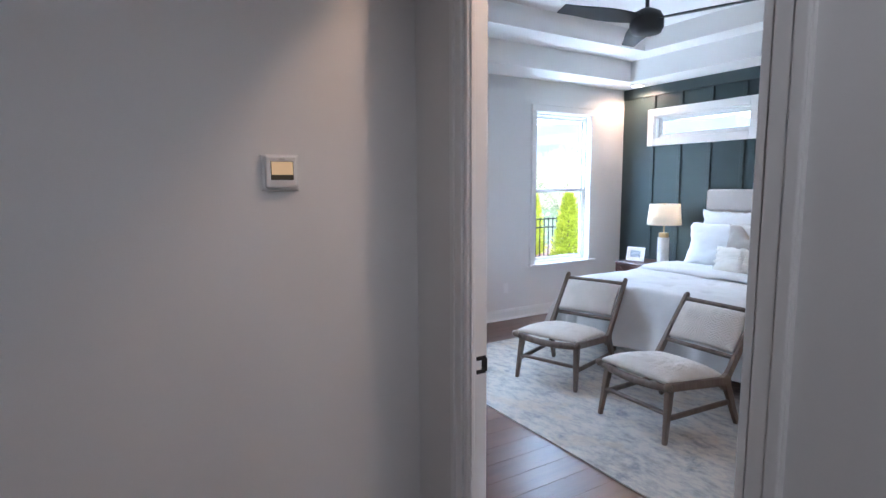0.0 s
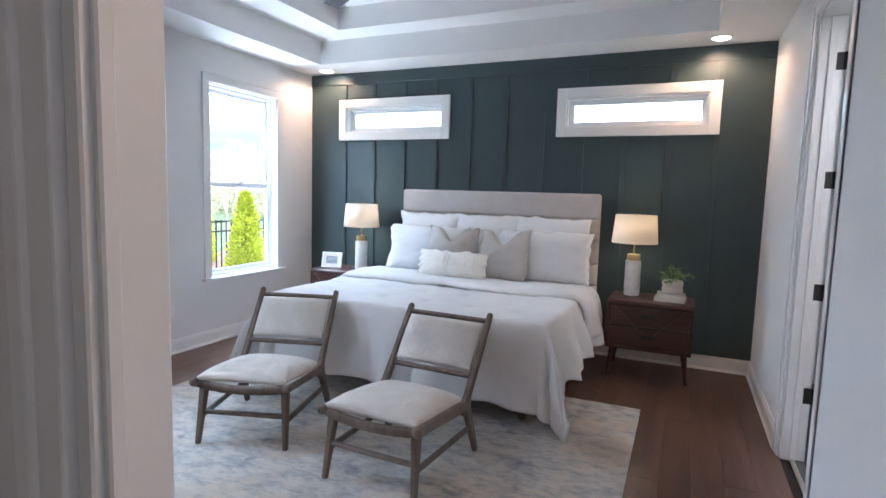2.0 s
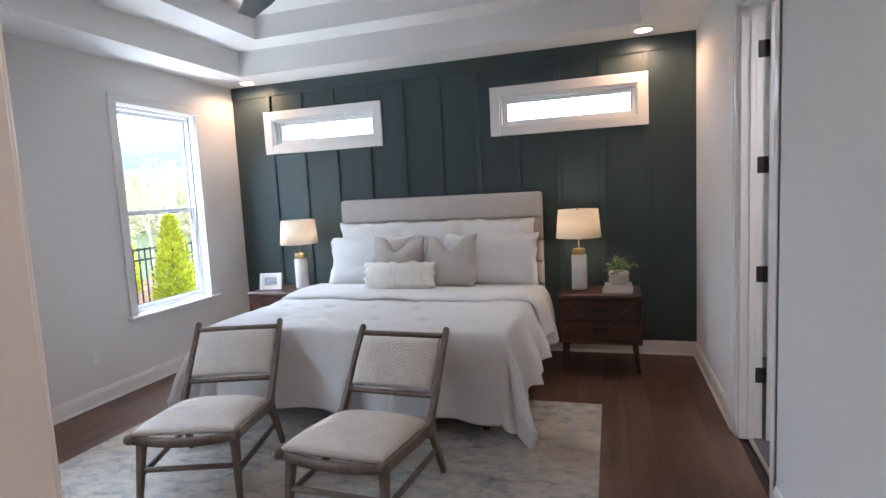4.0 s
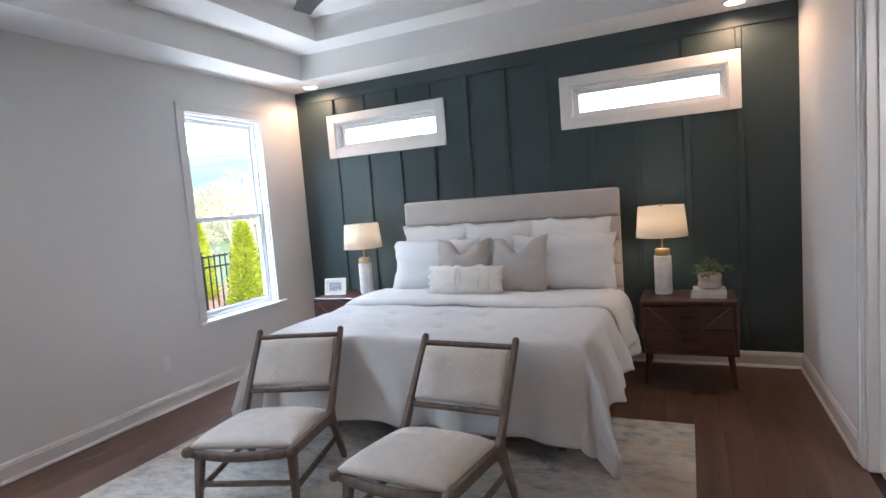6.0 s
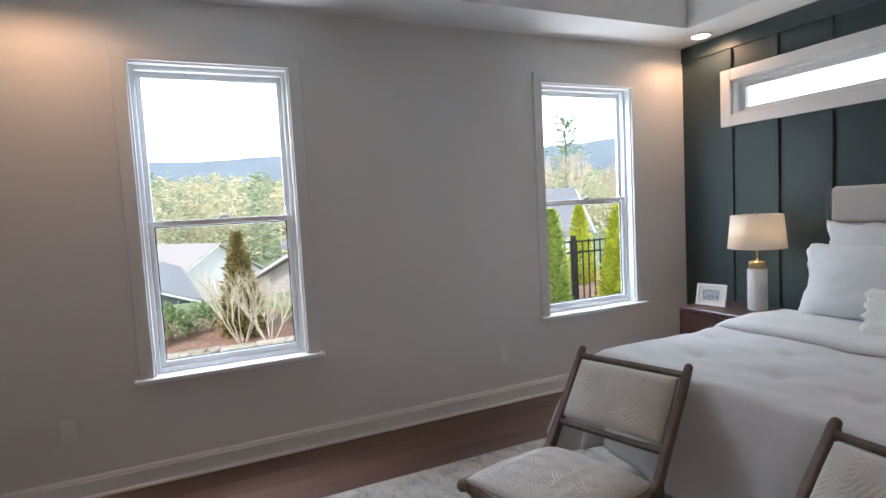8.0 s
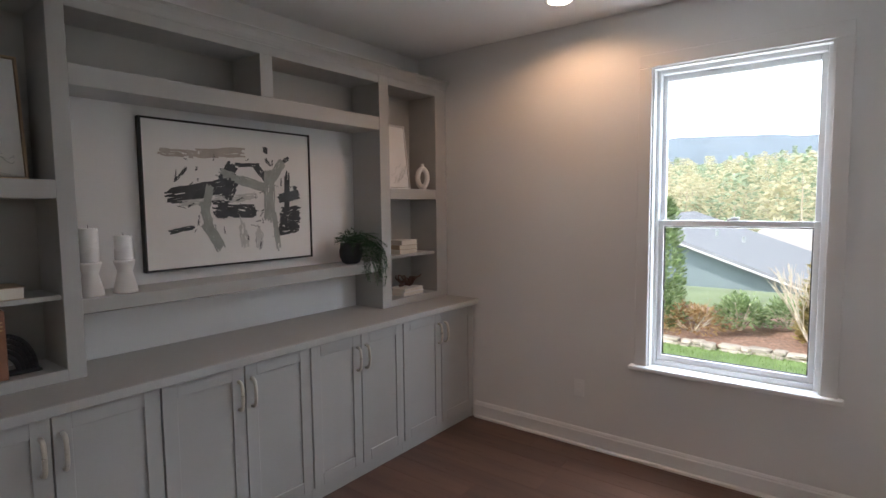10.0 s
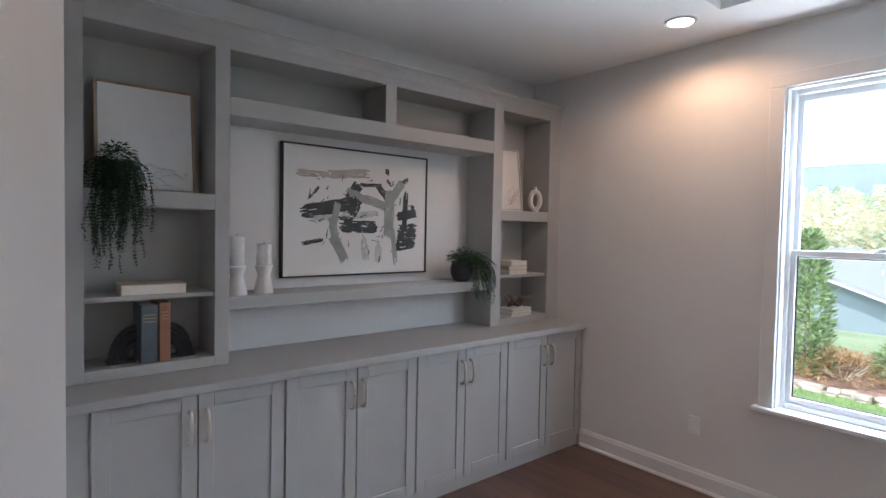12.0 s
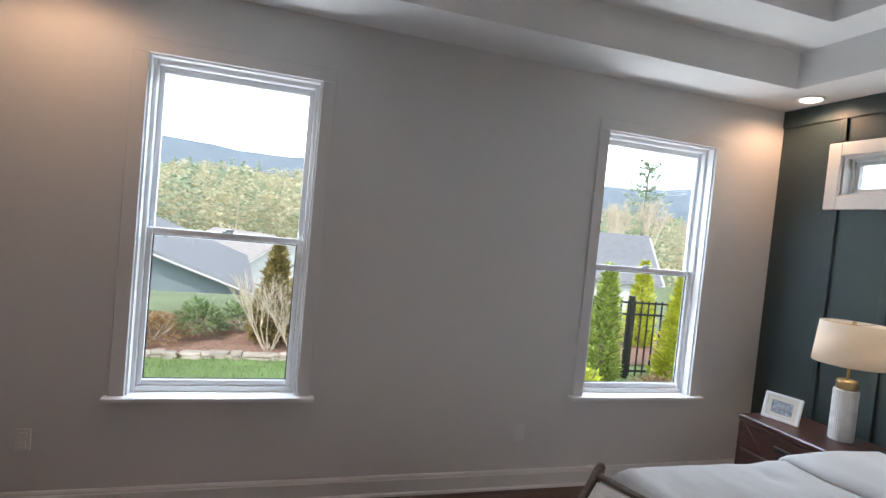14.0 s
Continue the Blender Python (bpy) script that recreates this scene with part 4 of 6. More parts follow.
def leaf_blade(bm, p, d, s, rnd, wide=0.42):
    d = Vector(d).normalized()
    side = d.cross(Vector((0, 0, 1)))
    if side.length < 1e-3:
        side = Vector((1, 0, 0))
    side.normalize()
    up = side.cross(d)
    side = (side + up * rnd.uniform(-0.6, 0.6)).normalized()
    w = s * wide
    pts = [p, p + d * s * 0.35 + side * w * 0.5, p + d * s - up * s * 0.15, p + d * s * 0.35 - side * w * 0.5, p + d * s * 0.45 + up * s * 0.08]
    v = [bm.verts.new(q) for q in pts]
    for a, b in ((0, 1), (1, 2), (2, 3), (3, 0)):
        bm.faces.new((v[a], v[b], v[4]))


rnd = random.Random(4)
bm = bmesh.new()
leaves(bm, rnd, 90, (0, 0, 0.10), (0.10, 0.11, 0.13), 0.048)
leaves(bm, rnd, 34, (-0.01, -0.08, 0.13), (0.06, 0.11, 0.05), 0.046)
part("foliage", bm, POTHOS, pp, "variegated green leaves")
st = bmesh.new()
for i in range(14):
    a = rnd.uniform(0, 6.28)
    bar(st, (0, 0, 0.09), (0.08 * math.cos(a), 0.09 * math.sin(a), 0.10 + rnd.uniform(0.03, 0.1)), 0.0015, None, 5)
part("stems", st, SHRUB, pp)

pf = thing("photo_frame", "white photo frame with a landscape print on the nightstand", "picture frame", pose(5.47, 4.51, 0.642, 0, 14, 14))
fr = bmesh.new()
for a, b, c, d in ((-0.11, -0.092, 0, 0.165), (0.092, 0.11, 0, 0.165), (-0.092, 0.092, 0.147, 0.165), (-0.092, 0.092, 0, 0.018)):
    block(fr, -0.009, 0.009, a, b, c, d, 0.002)
part("frame", fr, TRIM, pf)
part("mat", box(-0.002, 0.004, -0.092, 0.092, 0.018, 0.147), PAPER, pf)
part("print", box(-0.0045, -0.002, -0.062, 0.062, 0.042, 0.123), PHOTO, pf, "small landscape print")
part("easel", plank(bmesh.new(), (0.010, 0, 0.12), (0.062, 0, 0.016), 0.05, 0.004, 0.001), BLACK, pf)

# ---- lounge chairs ----


def tapered(bm, p, q, a, b, c, d, bevel=0.007):
    """A squared leg that tapers from a by b at p to c by d at q."""
    p, q = Vector(p), Vector(q)
    z = (q - p).normalized()
    x = Vector((1, 0, 0)) - z * z.x
    x.normalize()
    y = z.cross(x)
    b2 = bmesh.new()
    lo = [b2.verts.new(p + x * a / 2 * i + y * b / 2 * j) for i, j in ((-1, -1), (1, -1), (1, 1), (-1, 1))]
    hi = [b2.verts.new(q + x * c / 2 * i + y * d / 2 * j) for i, j in ((-1, -1), (1, -1), (1, 1), (-1, 1))]
    b2.faces.new(lo[::-1])
    b2.faces.new(hi)
    for k in range(4):
        b2.faces.new((lo[k], lo[(k + 1) % 4], hi[(k + 1) % 4], hi[k]))
    bmesh.ops.bevel(b2, geom=b2.edges[:], offset=bevel, segments=2, affect='EDGES', profile=0.5)
    return join(bm, b2)


def chair(m):
    """Low slipper chair, front to +x: turned-out rear legs, round-ended front rail, padded seat and back."""
    th = thing("lounge_chair", "low weathered-wood lounge chair with cream textured seat and back", "chair", m, "chairs at the foot of the bed")
    W = 0.268
    for s in (1, -1):
        part("front_leg", tapered(bmesh.new(), (0.335, s * 0.255, 0.0), (0.285, s * 0.235, 0.335), 0.030, 0.026, 0.052, 0.040), CHAIRW, th)
        part("rear_leg", tapered(bmesh.new(), (-0.335, s * 0.285, 0.0), (-0.205, s * 0.262, 0.330), 0.034, 0.028, 0.066, 0.034), CHAIRW, th)
        po = tapered(bmesh.new(), (-0.185, s * 0.262, 0.245), (-0.548, s * 0.264, 0.705), 0.058, 0.032, 0.040, 0.030)
        bmesh.ops.create_uvsphere(po, u_segments=14, v_segments=8, radius=0.0185, matrix=Matrix.Translation((-0.549, s * 0.264, 0.708)))
        part("back_post", po, CHAIRW, th)
        sr = tapered(bmesh.new(), (0.330, s * W, 0.347), (-0.260, s * W, 0.285), 0.050, 0.028, 0.058, 0.028)
        bmesh.ops.create_uvsphere(sr, u_segments=14, v_segments=8, radius=0.026, matrix=Matrix.Translation((0.343, s * W, 0.350)))
        part("side_rail", sr, CHAIRW, th)
        part("side_stretcher", plank(bmesh.new(), (0.312, s * 0.247, 0.150), (-0.278, s * 0.272, 0.150), 0.018, 0.034, 0.005), CHAIRW, th)
    fr = bmesh.new()
    rows = []
    for k in range(17):
        u = -1 + 2 * k / 16
        c = Vector((0.318 + 0.020 * (1 - u * u), u * W, 0.338 - 0.018 * (1 - u * u)))
        rows.append([fr.verts.new(c + Vector((0.017 * math.cos(a), 0, 0.025 * math.sin(a)))) for a in [2 * math.pi * i / 12 for i in range(12)]])
    for p, q in zip(rows, rows[1:]):
        for i in range(12):
            fr.faces.new((p[i], p[(i + 1) % 12], q[(i + 1) % 12], q[i]))
    fr.faces.new(rows[0])
    fr.faces.new(rows[-1][::-1])
    part("front_rail", fr, CHAIRW, th, "", True)
    part("front_stretcher", plank(bmesh.new(), (0.306, -0.238, 0.175), (0.306, 0.238, 0.175), 0.018, 0.036, 0.005, (1, 0, 0)), CHAIRW, th)
    part("rear_seat_rail", plank(bmesh.new(), (-0.22, -0.255, 0.290), (-0.22, 0.255, 0.290), 0.022, 0.044, 0.006, (1, 0, 0)), CHAIRW, th)

    def on_back(u):
        return Vector((-0.185 - 0.363 * u, 0, 0.245 + 0.460 * u))
    for nm, u in (("top_rail", 0.945), ("lower_back_rail", 0.37)):
        c = on_back(u)
        part(nm, plank(bmesh.new(), c + Vector((0, -0.252, 0)), c + Vector((0, 0.252, 0)), 0.024, 0.028, 0.005, (0.62, 0, 0.79)), CHAIRW, th)
    tilt = math.degrees(math.atan2(0.363, 0.460))
    bm = soft_pad(0.478, 0.285, 0.052, 24, 16)
    c = on_back(0.66) + Vector((0.012, 0, 0.009))
    bmesh.ops.transform(bm, matrix=Matrix.Translation(c) @ pose(0, 0, 0, 0, -tilt, 0) @ pose(0, 0, 0, 90, 0, 90), verts=bm.verts)
    part("back_cushion", bm, CREAM, th, "cream cushion with woven zigzag relief", True)
    bm = soft_pad(0.512, 0.560, 0.066, 26, 26)
    bmesh.ops.transform(bm, matrix=Matrix.Translation((0.055, 0, 0.346)) @ pose(0, 0, 0, 0, -6.3, 0) @ pose(0, 0, 0, 0, 0, 90), verts=bm.verts)
    part("seat_cushion", bm, CREAM, th, "cream cushion with woven zigzag relief", True)
    # overall depth and height of the frame
    for c in th.children:
        c.data.transform(Matrix.Diagonal((0.98, 1.0, 1.03, 1.0)))
    return th


def soft_pad(w, d, t, nx, ny):
    """An upholstered pad in the x-y plane with a domed face and a raised woven pattern of zigzags, ridges and lozenges."""
    bm = bmesh.new()
    nx, ny = nx * 5, ny * 5
    top = []
    for i in range(nx + 1):
        row = []
        for j in range(ny + 1):
            u, v = 2 * i / nx - 1, 2 * j / ny - 1
            fat = ((1 - abs(u) ** 5) * (1 - abs(v) ** 5)) ** 0.5
            dome = (1 - 0.55 * u * u) * (1 - 0.55 * v * v)
            z = t * (0.45 * fat + 0.55 * fat * dome)
            X, Y = u * w / 2, v * d / 2
            band = (X + 0.5 * w) / w
            if band < 0.22 or 0.62 < band < 0.78:
                pat = 0.5 + 0.5 * math.sin((Y + 0.35 * abs(((X * 26) % 2) - 1) * 0.09) * 330)
            elif band < 0.42:
                pat = 0.5 + 0.5 * math.sin((Y * 0.35 + 0.055 * abs(((Y * 17) % 2) - 1) + X) * 300)
            elif band < 0.52:
                pat = 0.5 + 0.5 * math.sin(X * 420)
            else:
                pat = 0.5 + 0.5 * math.sin((abs(((X * 16) % 2) - 1) + abs(((Y * 16) % 2) - 1)) * 18)
            row.append(bm.verts.new((X, Y, z + 0.0042 * pat * fat)))
        top.append(row)
    for i in range(nx):
        for j in range(ny):
            bm.faces.new((top[i][j], top[i + 1][j], top[i + 1][j + 1], top[i][j + 1]))
    rim = [top[i][0] for i in range(nx)] + [top[nx][j] for j in range(ny)] + [top[i][ny] for i in range(nx, 0, -1)] + [top[0][j] for j in range(ny, 0, -1)]
    low = [bm.verts.new((v.co.x * 0.985, v.co.y * 0.985, -0.018)) for v in rim]
    for k in range(len(rim)):
        bm.faces.new((rim[k], low[k], low[(k + 1) % len(rim)], rim[(k + 1) % len(rim)]))
    bm.faces.new(low)
    return bm


ch = chair(pose(3.275, 3.395, 0.012, 0, 0, 198))
copy_thing(ch, pose(3.225, 2.420, 0.012, 0, 0, 178))

# ---- rug ----
bm = bmesh.new()
nx, ny = 60, 80
g = []
for i in range(nx + 1):
    g.append([bm.verts.new((2.36 + 2.27 * i / nx, 1.315 + 3.11 * j / ny, 0.009 + 0.0016 * noise.noise((i * 0.35, j * 0.35, 0)))) for j in range(ny + 1)])
for i in range(nx):
    for j in range(ny):
        bm.faces.new((g[i][j], g[i + 1][j], g[i + 1][j + 1], g[i][j + 1]))
rug = tagged(part("area_rug", bm, RUG), "worn ivory and slate-blue abstract rug on the wooden floor", "rug")
sm = rug.modifiers.new("thick", 'SOLIDIFY')
sm.thickness, sm.offset = 0.008, -1

# ---- ceiling fixtures ----


def downlight(x, y):
    th = thing("downlight", "lit round recessed ceiling downlight with white rim, hall and bathroom ones added", "downlight", pose(x, y, HC), "ceiling downlights")
    part("rim", lathe([(0.085, -0.001), (0.084, -0.006), (0.070, -0.010), (0.062, -0.004)], 36), TRIM, th, "white rim", True)
    part("lens", lathe([(0.062, -0.0095), (0.058, -0.0115)], 36), BULB, th, "glowing warm lens")
    return th


# last two are unseen lamps, added to brighten hall and bathroom
DOWN = [(5.72, 4.76), (5.66, 0.96), (1.31, 4.66), (1.31, 1.02), (0.05, -0.25), (3.35, -0.30)]
for x, y in DOWN:
    downlight(x, y)
    sp = bpy.data.lights.new("downlight_beam", 'SPOT')
    sp.energy, sp.color, sp.spot_size, sp.spot_blend, sp.shadow_soft_size = DOWN_W * (1.0 if y > 0 else 1.15 if x < 2 else 3.0), (1.0, 0.56, 0.30) if y > 0 else (1.0, 0.84, 0.72), radians(166), 0.5, 0.05
    o = new("downlight_beam", sp)
    o.matrix_world = look((x, y, HC - 0.02), (x, y, 0))

fan = thing("ceiling_fan", "dark three-blade ceiling fan hanging in the tray ceiling", "ceiling fan", pose(3.41, 2.83, 0))
part("canopy", lathe([(0.02, 3.09), (0.055, 3.11), (0.075, 3.168)], 28), FANM, fan, "", True)
part("downrod", lathe([(0.013, 2.70), (0.013, 3.10)], 14), FANM, fan)
part("motor", lathe([(0.05, 2.570), (0.095, 2.580), (0.112, 2.615), (0.112, 2.675), (0.09, 2.715), (0.03, 2.745)], 36), FANM, fan, "dark drum motor", True)
for k in range(3):
    a = radians(50 + 120 * k)
    bl = bmesh.new()
    n = 12
    rows = []
    for i in range(n + 1):
        u = i / n
        w = 0.055 + 0.020 * math.sin(math.pi * min(1, u * 1.3)) - 0.03 * max(0, u - 0.8)
        r = 0.09 + 0.60 * u
        tw = radians(12)
        rows.append([bl.verts.new((r, s * w * math.cos(tw), 2.668 + s * w * math.sin(tw) + h)) for s, h in ((1, 0.004), (-1, 0.004), (-1, -0.004), (1, -0.004))])
    for p, q in zip(rows, rows[1:]):
        for i in range(4):
            bl.faces.new((p[i], p[(i + 1) % 4], q[(i + 1) % 4], q[i]))
    bl.faces.new(rows[0])
    bl.faces.new(rows[-1][::-1])
    bmesh.ops.transform(bl, matrix=pose(0, 0, 0, 0, 0, math.degrees(a)), verts=bl.verts)
    part("blade", bl, FANM, fan, "long tapered dark blade")

vent = thing("ceiling_vent", "white slatted ceiling air vent near the window", "vent", pose(2.24, 4.80, HC))
f = bmesh.new()
for a, b, c, d in ((-0.17, -0.15, -0.09, 0.09), (0.15, 0.17, -0.09, 0.09), (-0.15, 0.15, -0.09, -0.07), (-0.15, 0.15, 0.07, 0.09)):
    block(f, a, b, c, d, -0.008, -0.0005, 0.002)
part("frame", f, TRIM, vent)
# shade behind the slats, given as a grey sheet
part("backing", box(-0.15, 0.15, -0.07, 0.07, -0.0025, -0.0005), GREYINK, vent, "grey sheet in place of the shade in the duct")
for k in range(8):
    y = -0.061 + 0.0175 * k
    part("slat", block(bmesh.new(), -0.15, 0.15, -0.007, 0.007, -0.001, 0.001, 0, pose(0, y, -0.0055, 25, 0, 0)), TRIM, vent)


def outlet(x, z):
    th = thing("wall_outlet", "white duplex wall outlet near the baseboard", "outlet", pose(x, YW, z), "wall outlets")
    part("plate", box(-0.035, 0.035, -0.006, 0.0, -0.057, 0.057, 0.003), PLASTIC, th)
    for dz in (-0.024, 0.024):
        part("socket", box(-0.016, 0.016, -0.008, -0.005, dz - 0.014, dz + 0.014, 0.002), TRIM, th)
    return th


outlet(1.26, 0.39)
outlet(3.99, 0.37)

# ---- thermostat in the hall ----
tm = thing("thermostat", "white wall thermostat with a small screen reflecting amber light", "thermostat", pose(0.598, PY0, 1.586))
part("wall_plate", box(-0.052, 0.052, -0.006, 0, -0.052, 0.048, 0.003), PLASTIC, tm)
part("housing", box(-0.044, 0.044, -0.026, -0.006, -0.044, 0.044, 0.007, 3), PLASTIC, tm)
scr = part("screen", box(-0.031, 0.031, -0.0275, -0.0255, -0.022, 0.029, 0.001), SCREEN, tm, "dark glossy screen")
# warm lamplight mirrored in the screen, put in as a faintly glowing panel
part("lit_display", box(-0.029, 0.029, -0.0282, -0.0272, -0.008, 0.027), glow("amber_reflection_glow", (0.62, 0.40, 0.19), 0.26), scr, "glowing amber panel for the reflected warm light")
part("status_bar", box(-0.008, 0.008, -0.0268, -0.0255, 0.0335, 0.0355), GREYINK, tm)

# ---- built-in cabinets and bookcase ----
CF = 0.42      # face of the cabinet doors
BF = 0.17      # face of the bookcase
EDGES = (2.03, 2.80, 3.57, 4.30, 5.085)


def base_cabinet(y0, y1):
    """A grey base cabinet with two shaker doors and arched pulls."""
    th = thing("base_cabinet", "grey shaker base cabinet with two doors under the worktop", "cabinet", pose(0, (y0 + y1) / 2, 0), "built-in base cabinets")
    h = (y1 - y0) / 2
    b = bmesh.new()
    block(b, XB + 0.002, CF - 0.022, -h + 0.0005, -h + 0.018, 0.0, 0.868)
    block(b, XB + 0.002, CF - 0.022, h - 0.018, h - 0.0005, 0.0, 0.868)
    block(b, XB + 0.002, CF - 0.022, -h + 0.018, h - 0.018, 0.07, 0.09)
    block(b, XB + 0.002, XB + 0.01, -h + 0.018, h - 0.018, 0.09, 0.868)
    block(b, CF - 0.04, CF - 0.022, -h + 0.018, h - 0.018, 0.0, 0.08)
    part("body", b, GREYCAB, th)
    for s in (-1, 1):
        ya, yb = (-h + 0.0045, -0.0028) if s < 0 else (0.0028, h - 0.0045)
        d = bmesh.new()
        z0, z1, w = 0.085, 0.862, 0.062
        block(d, CF - 0.020, CF, ya, ya + w, z0, z1, 0.0015)
        block(d, CF - 0.020, CF, yb - w, yb, z0, z1, 0.0015)
        block(d, CF - 0.020, CF, ya + w, yb - w, z0, z0 + w, 0.0015)
        block(d, CF - 0.020, CF, ya + w, yb - w, z1 - w, z1, 0.0015)
        block(d, CF - 0.016, CF - 0.009, ya + w - 0.004, yb - w + 0.004, z0 + w - 0.004, z1 - w + 0.004)
        door = part("door", d, GREYCAB, th)
        hd = bmesh.new()
        y = s * 0.034
        rod = []
        for k in range(17):
            u = k / 16
            a = math.pi * u
            rod.append(Vector((CF - 0.001 + 0.036 * max(0.0, math.sin(a)) ** 0.5, y, 0.725 - 0.067 * math.copysign(abs(math.cos(a)) ** 0.8, math.cos(a)))))
        rings = []
        for k, p in enumerate(rod):
            d = (rod[min(k + 1, 16)] - rod[max(k - 1, 0)]).normalized()
            n1 = Vector((d.z, 0, -d.x))
            rings.append([hd.verts.new(p + n1 * 0.0085 * math.cos(b) + Vector((0, 0.0085 * math.sin(b), 0))) for b in [2 * math.pi * i / 10 for i in range(10)]])
        for p, q in zip(rings, rings[1:]):
            for i in range(10):
                hd.faces.new((p[i], p[(i + 1) % 10], q[(i + 1) % 10], q[i]))
        hd.faces.new(rings[0])
        hd.faces.new(rings[-1][::-1])
        part("pull", hd, NICKEL, door, "brushed nickel arched pull", True)
    return th


for y0, y1 in zip(EDGES, EDGES[1:]):
    base_cabinet(y0, y1)
fl = bmesh.new()
block(fl, XB + 0.002, CF - 0.012, PY1 + 0.002, EDGES[0] - 0.0005, 0, 0.868, 0.002)
tagged(part("filler_strip", fl, GREYCAB), "grey filler strip between wall and base cabinet", "filler strip", "filler strips")
fl = bmesh.new()
block(fl, XB + 0.002, CF - 0.012, EDGES[-1] + 0.0005, YW - 0.002, 0, 0.868, 0.002)
tagged(part("filler_strip", fl, GREYCAB), "grey filler strip between wall and base cabinet", "filler strip", "filler strips")
tagged(part("worktop", box(XB + 0.001, CF + 0.035, PY1 + 0.001, YW - 0.001, 0.869, 0.910, 0.005, 2), GREYCAB), "continuous grey painted worktop on the base cabinets", "worktop")

bc = thing("bookcase", "grey built-in bookcase with open cubbies framing a picture niche", "bookcase", pose(0, 0, 0.9105))
LT, RT = (PY1 + 0.003, 2.622), (4.38, YW - 0.003)      # towers
LI, RI = (2.04, 2.555), (4.470, 4.968)                 # their openings
TOPZ = 1.495


def tower(t, inn):
    b = bmesh.new()
    for a, c in ((t[0], inn[0]), (inn[1], t[1])):
        block(b, XB + 0.004, BF, a, c, 0, TOPZ + 0.05, 0.002)
    part("side", b, GREYCAB, bc)
    b = bmesh.new()
    block(b, XB + 0.012, BF - 0.001, inn[0], inn[1], 0, 0.046, 0.002)
    part("bottom", b, GREYCAB, bc)
    part("thick_shelf", box(XB + 0.012, BF - 0.001, inn[0], inn[1], 0.737, 0.810, 0.002), GREYCAB, bc)
    part("thin_shelf", box(XB + 0.012, BF - 0.02, inn[0] + 0.001, inn[1] - 0.001, 0.330, 0.350, 0.002), GREYCAB, bc)
    part("back_panel", box(XB + 0.002, XB + 0.011, inn[0], inn[1], 0.0, TOPZ + 0.05), CABBACK, bc)
    part("top", box(XB + 0.012, BF - 0.001, inn[0], inn[1], TOPZ, TOPZ + 0.05, 0.002), GREYCAB, bc)


tower(LT, LI)
tower(RT, RI)
b = bmesh.new()
block(b, XB + 0.004, BF - 0.002, LT[1], RT[0], 1.190, 1.275, 0.002)
part("bridge_shelf", b, GREYCAB, bc)
part("bridge_top", box(XB + 0.004, BF - 0.002, LT[1], RT[0], TOPZ, TOPZ + 0.05, 0.002), GREYCAB, bc)
part("bridge_back", box(XB + 0.002, XB + 0.011, LT[1], RT[0], 1.275, TOPZ), CABBACK, bc)
part("divider", box(XB + 0.012, BF - 0.002, 3.500, 3.575, 1.275, TOPZ, 0.002), GREYCAB, bc)
cr = bmesh.new()
prof = [(XB + 0.004, 0), (BF + 0.004, 0), (BF + 0.006, 0.012), (BF + 0.012, 0.026), (BF + 0.024, 0.040), (BF + 0.032, 0.048), (BF + 0.034, 0.064), (XB + 0.004, 0.064)]
ends = [[cr.verts.new((x, y, TOPZ + 0.05 + z)) for x, z in prof] for y in (LT[0], RT[1])]
for i in range(len(prof)):
    k = (i + 1) % len(prof)
    cr.faces.new((ends[0][i], ends[0][k], ends[1][k], ends[1][i]))
cr.faces.new(ends[0])
cr.faces.new(ends[1][::-1])
part("crown", cr, GREYCAB, bc, "moulded crown")
tagged(part("floating_shelf", box(XB + 0.001, 0.150, LT[1] + 0.001, RT[0] - 0.001, 1.165, 1.230, 0.004), GREYCAB), "grey floating shelf across the picture niche", "shelf")

# ---- large abstract picture ----
art = thing("abstract_painting", "abstract painting of black and grey strokes, thin black frame", "painting", pose(XB, 3.485, 1.668))
hw, hh = 0.507, 0.381
f = bmesh.new()
for a, b, c, d in ((-hw, -hw + 0.010, -hh, hh), (hw - 0.010, hw, -hh, hh), (-hw + 0.010, hw - 0.010, hh - 0.010, hh), (-hw + 0.010, hw - 0.010, -hh, -hh + 0.010)):
    block(f, 0.001, 0.036, a, b, c, d, 0.001)
part("frame", f, BLACK, art, "thin black frame")
part("canvas", box(0.004, 0.028, -hw + 0.010, hw - 0.010, -hh + 0.010, hh - 0.010), CANVAS, art)


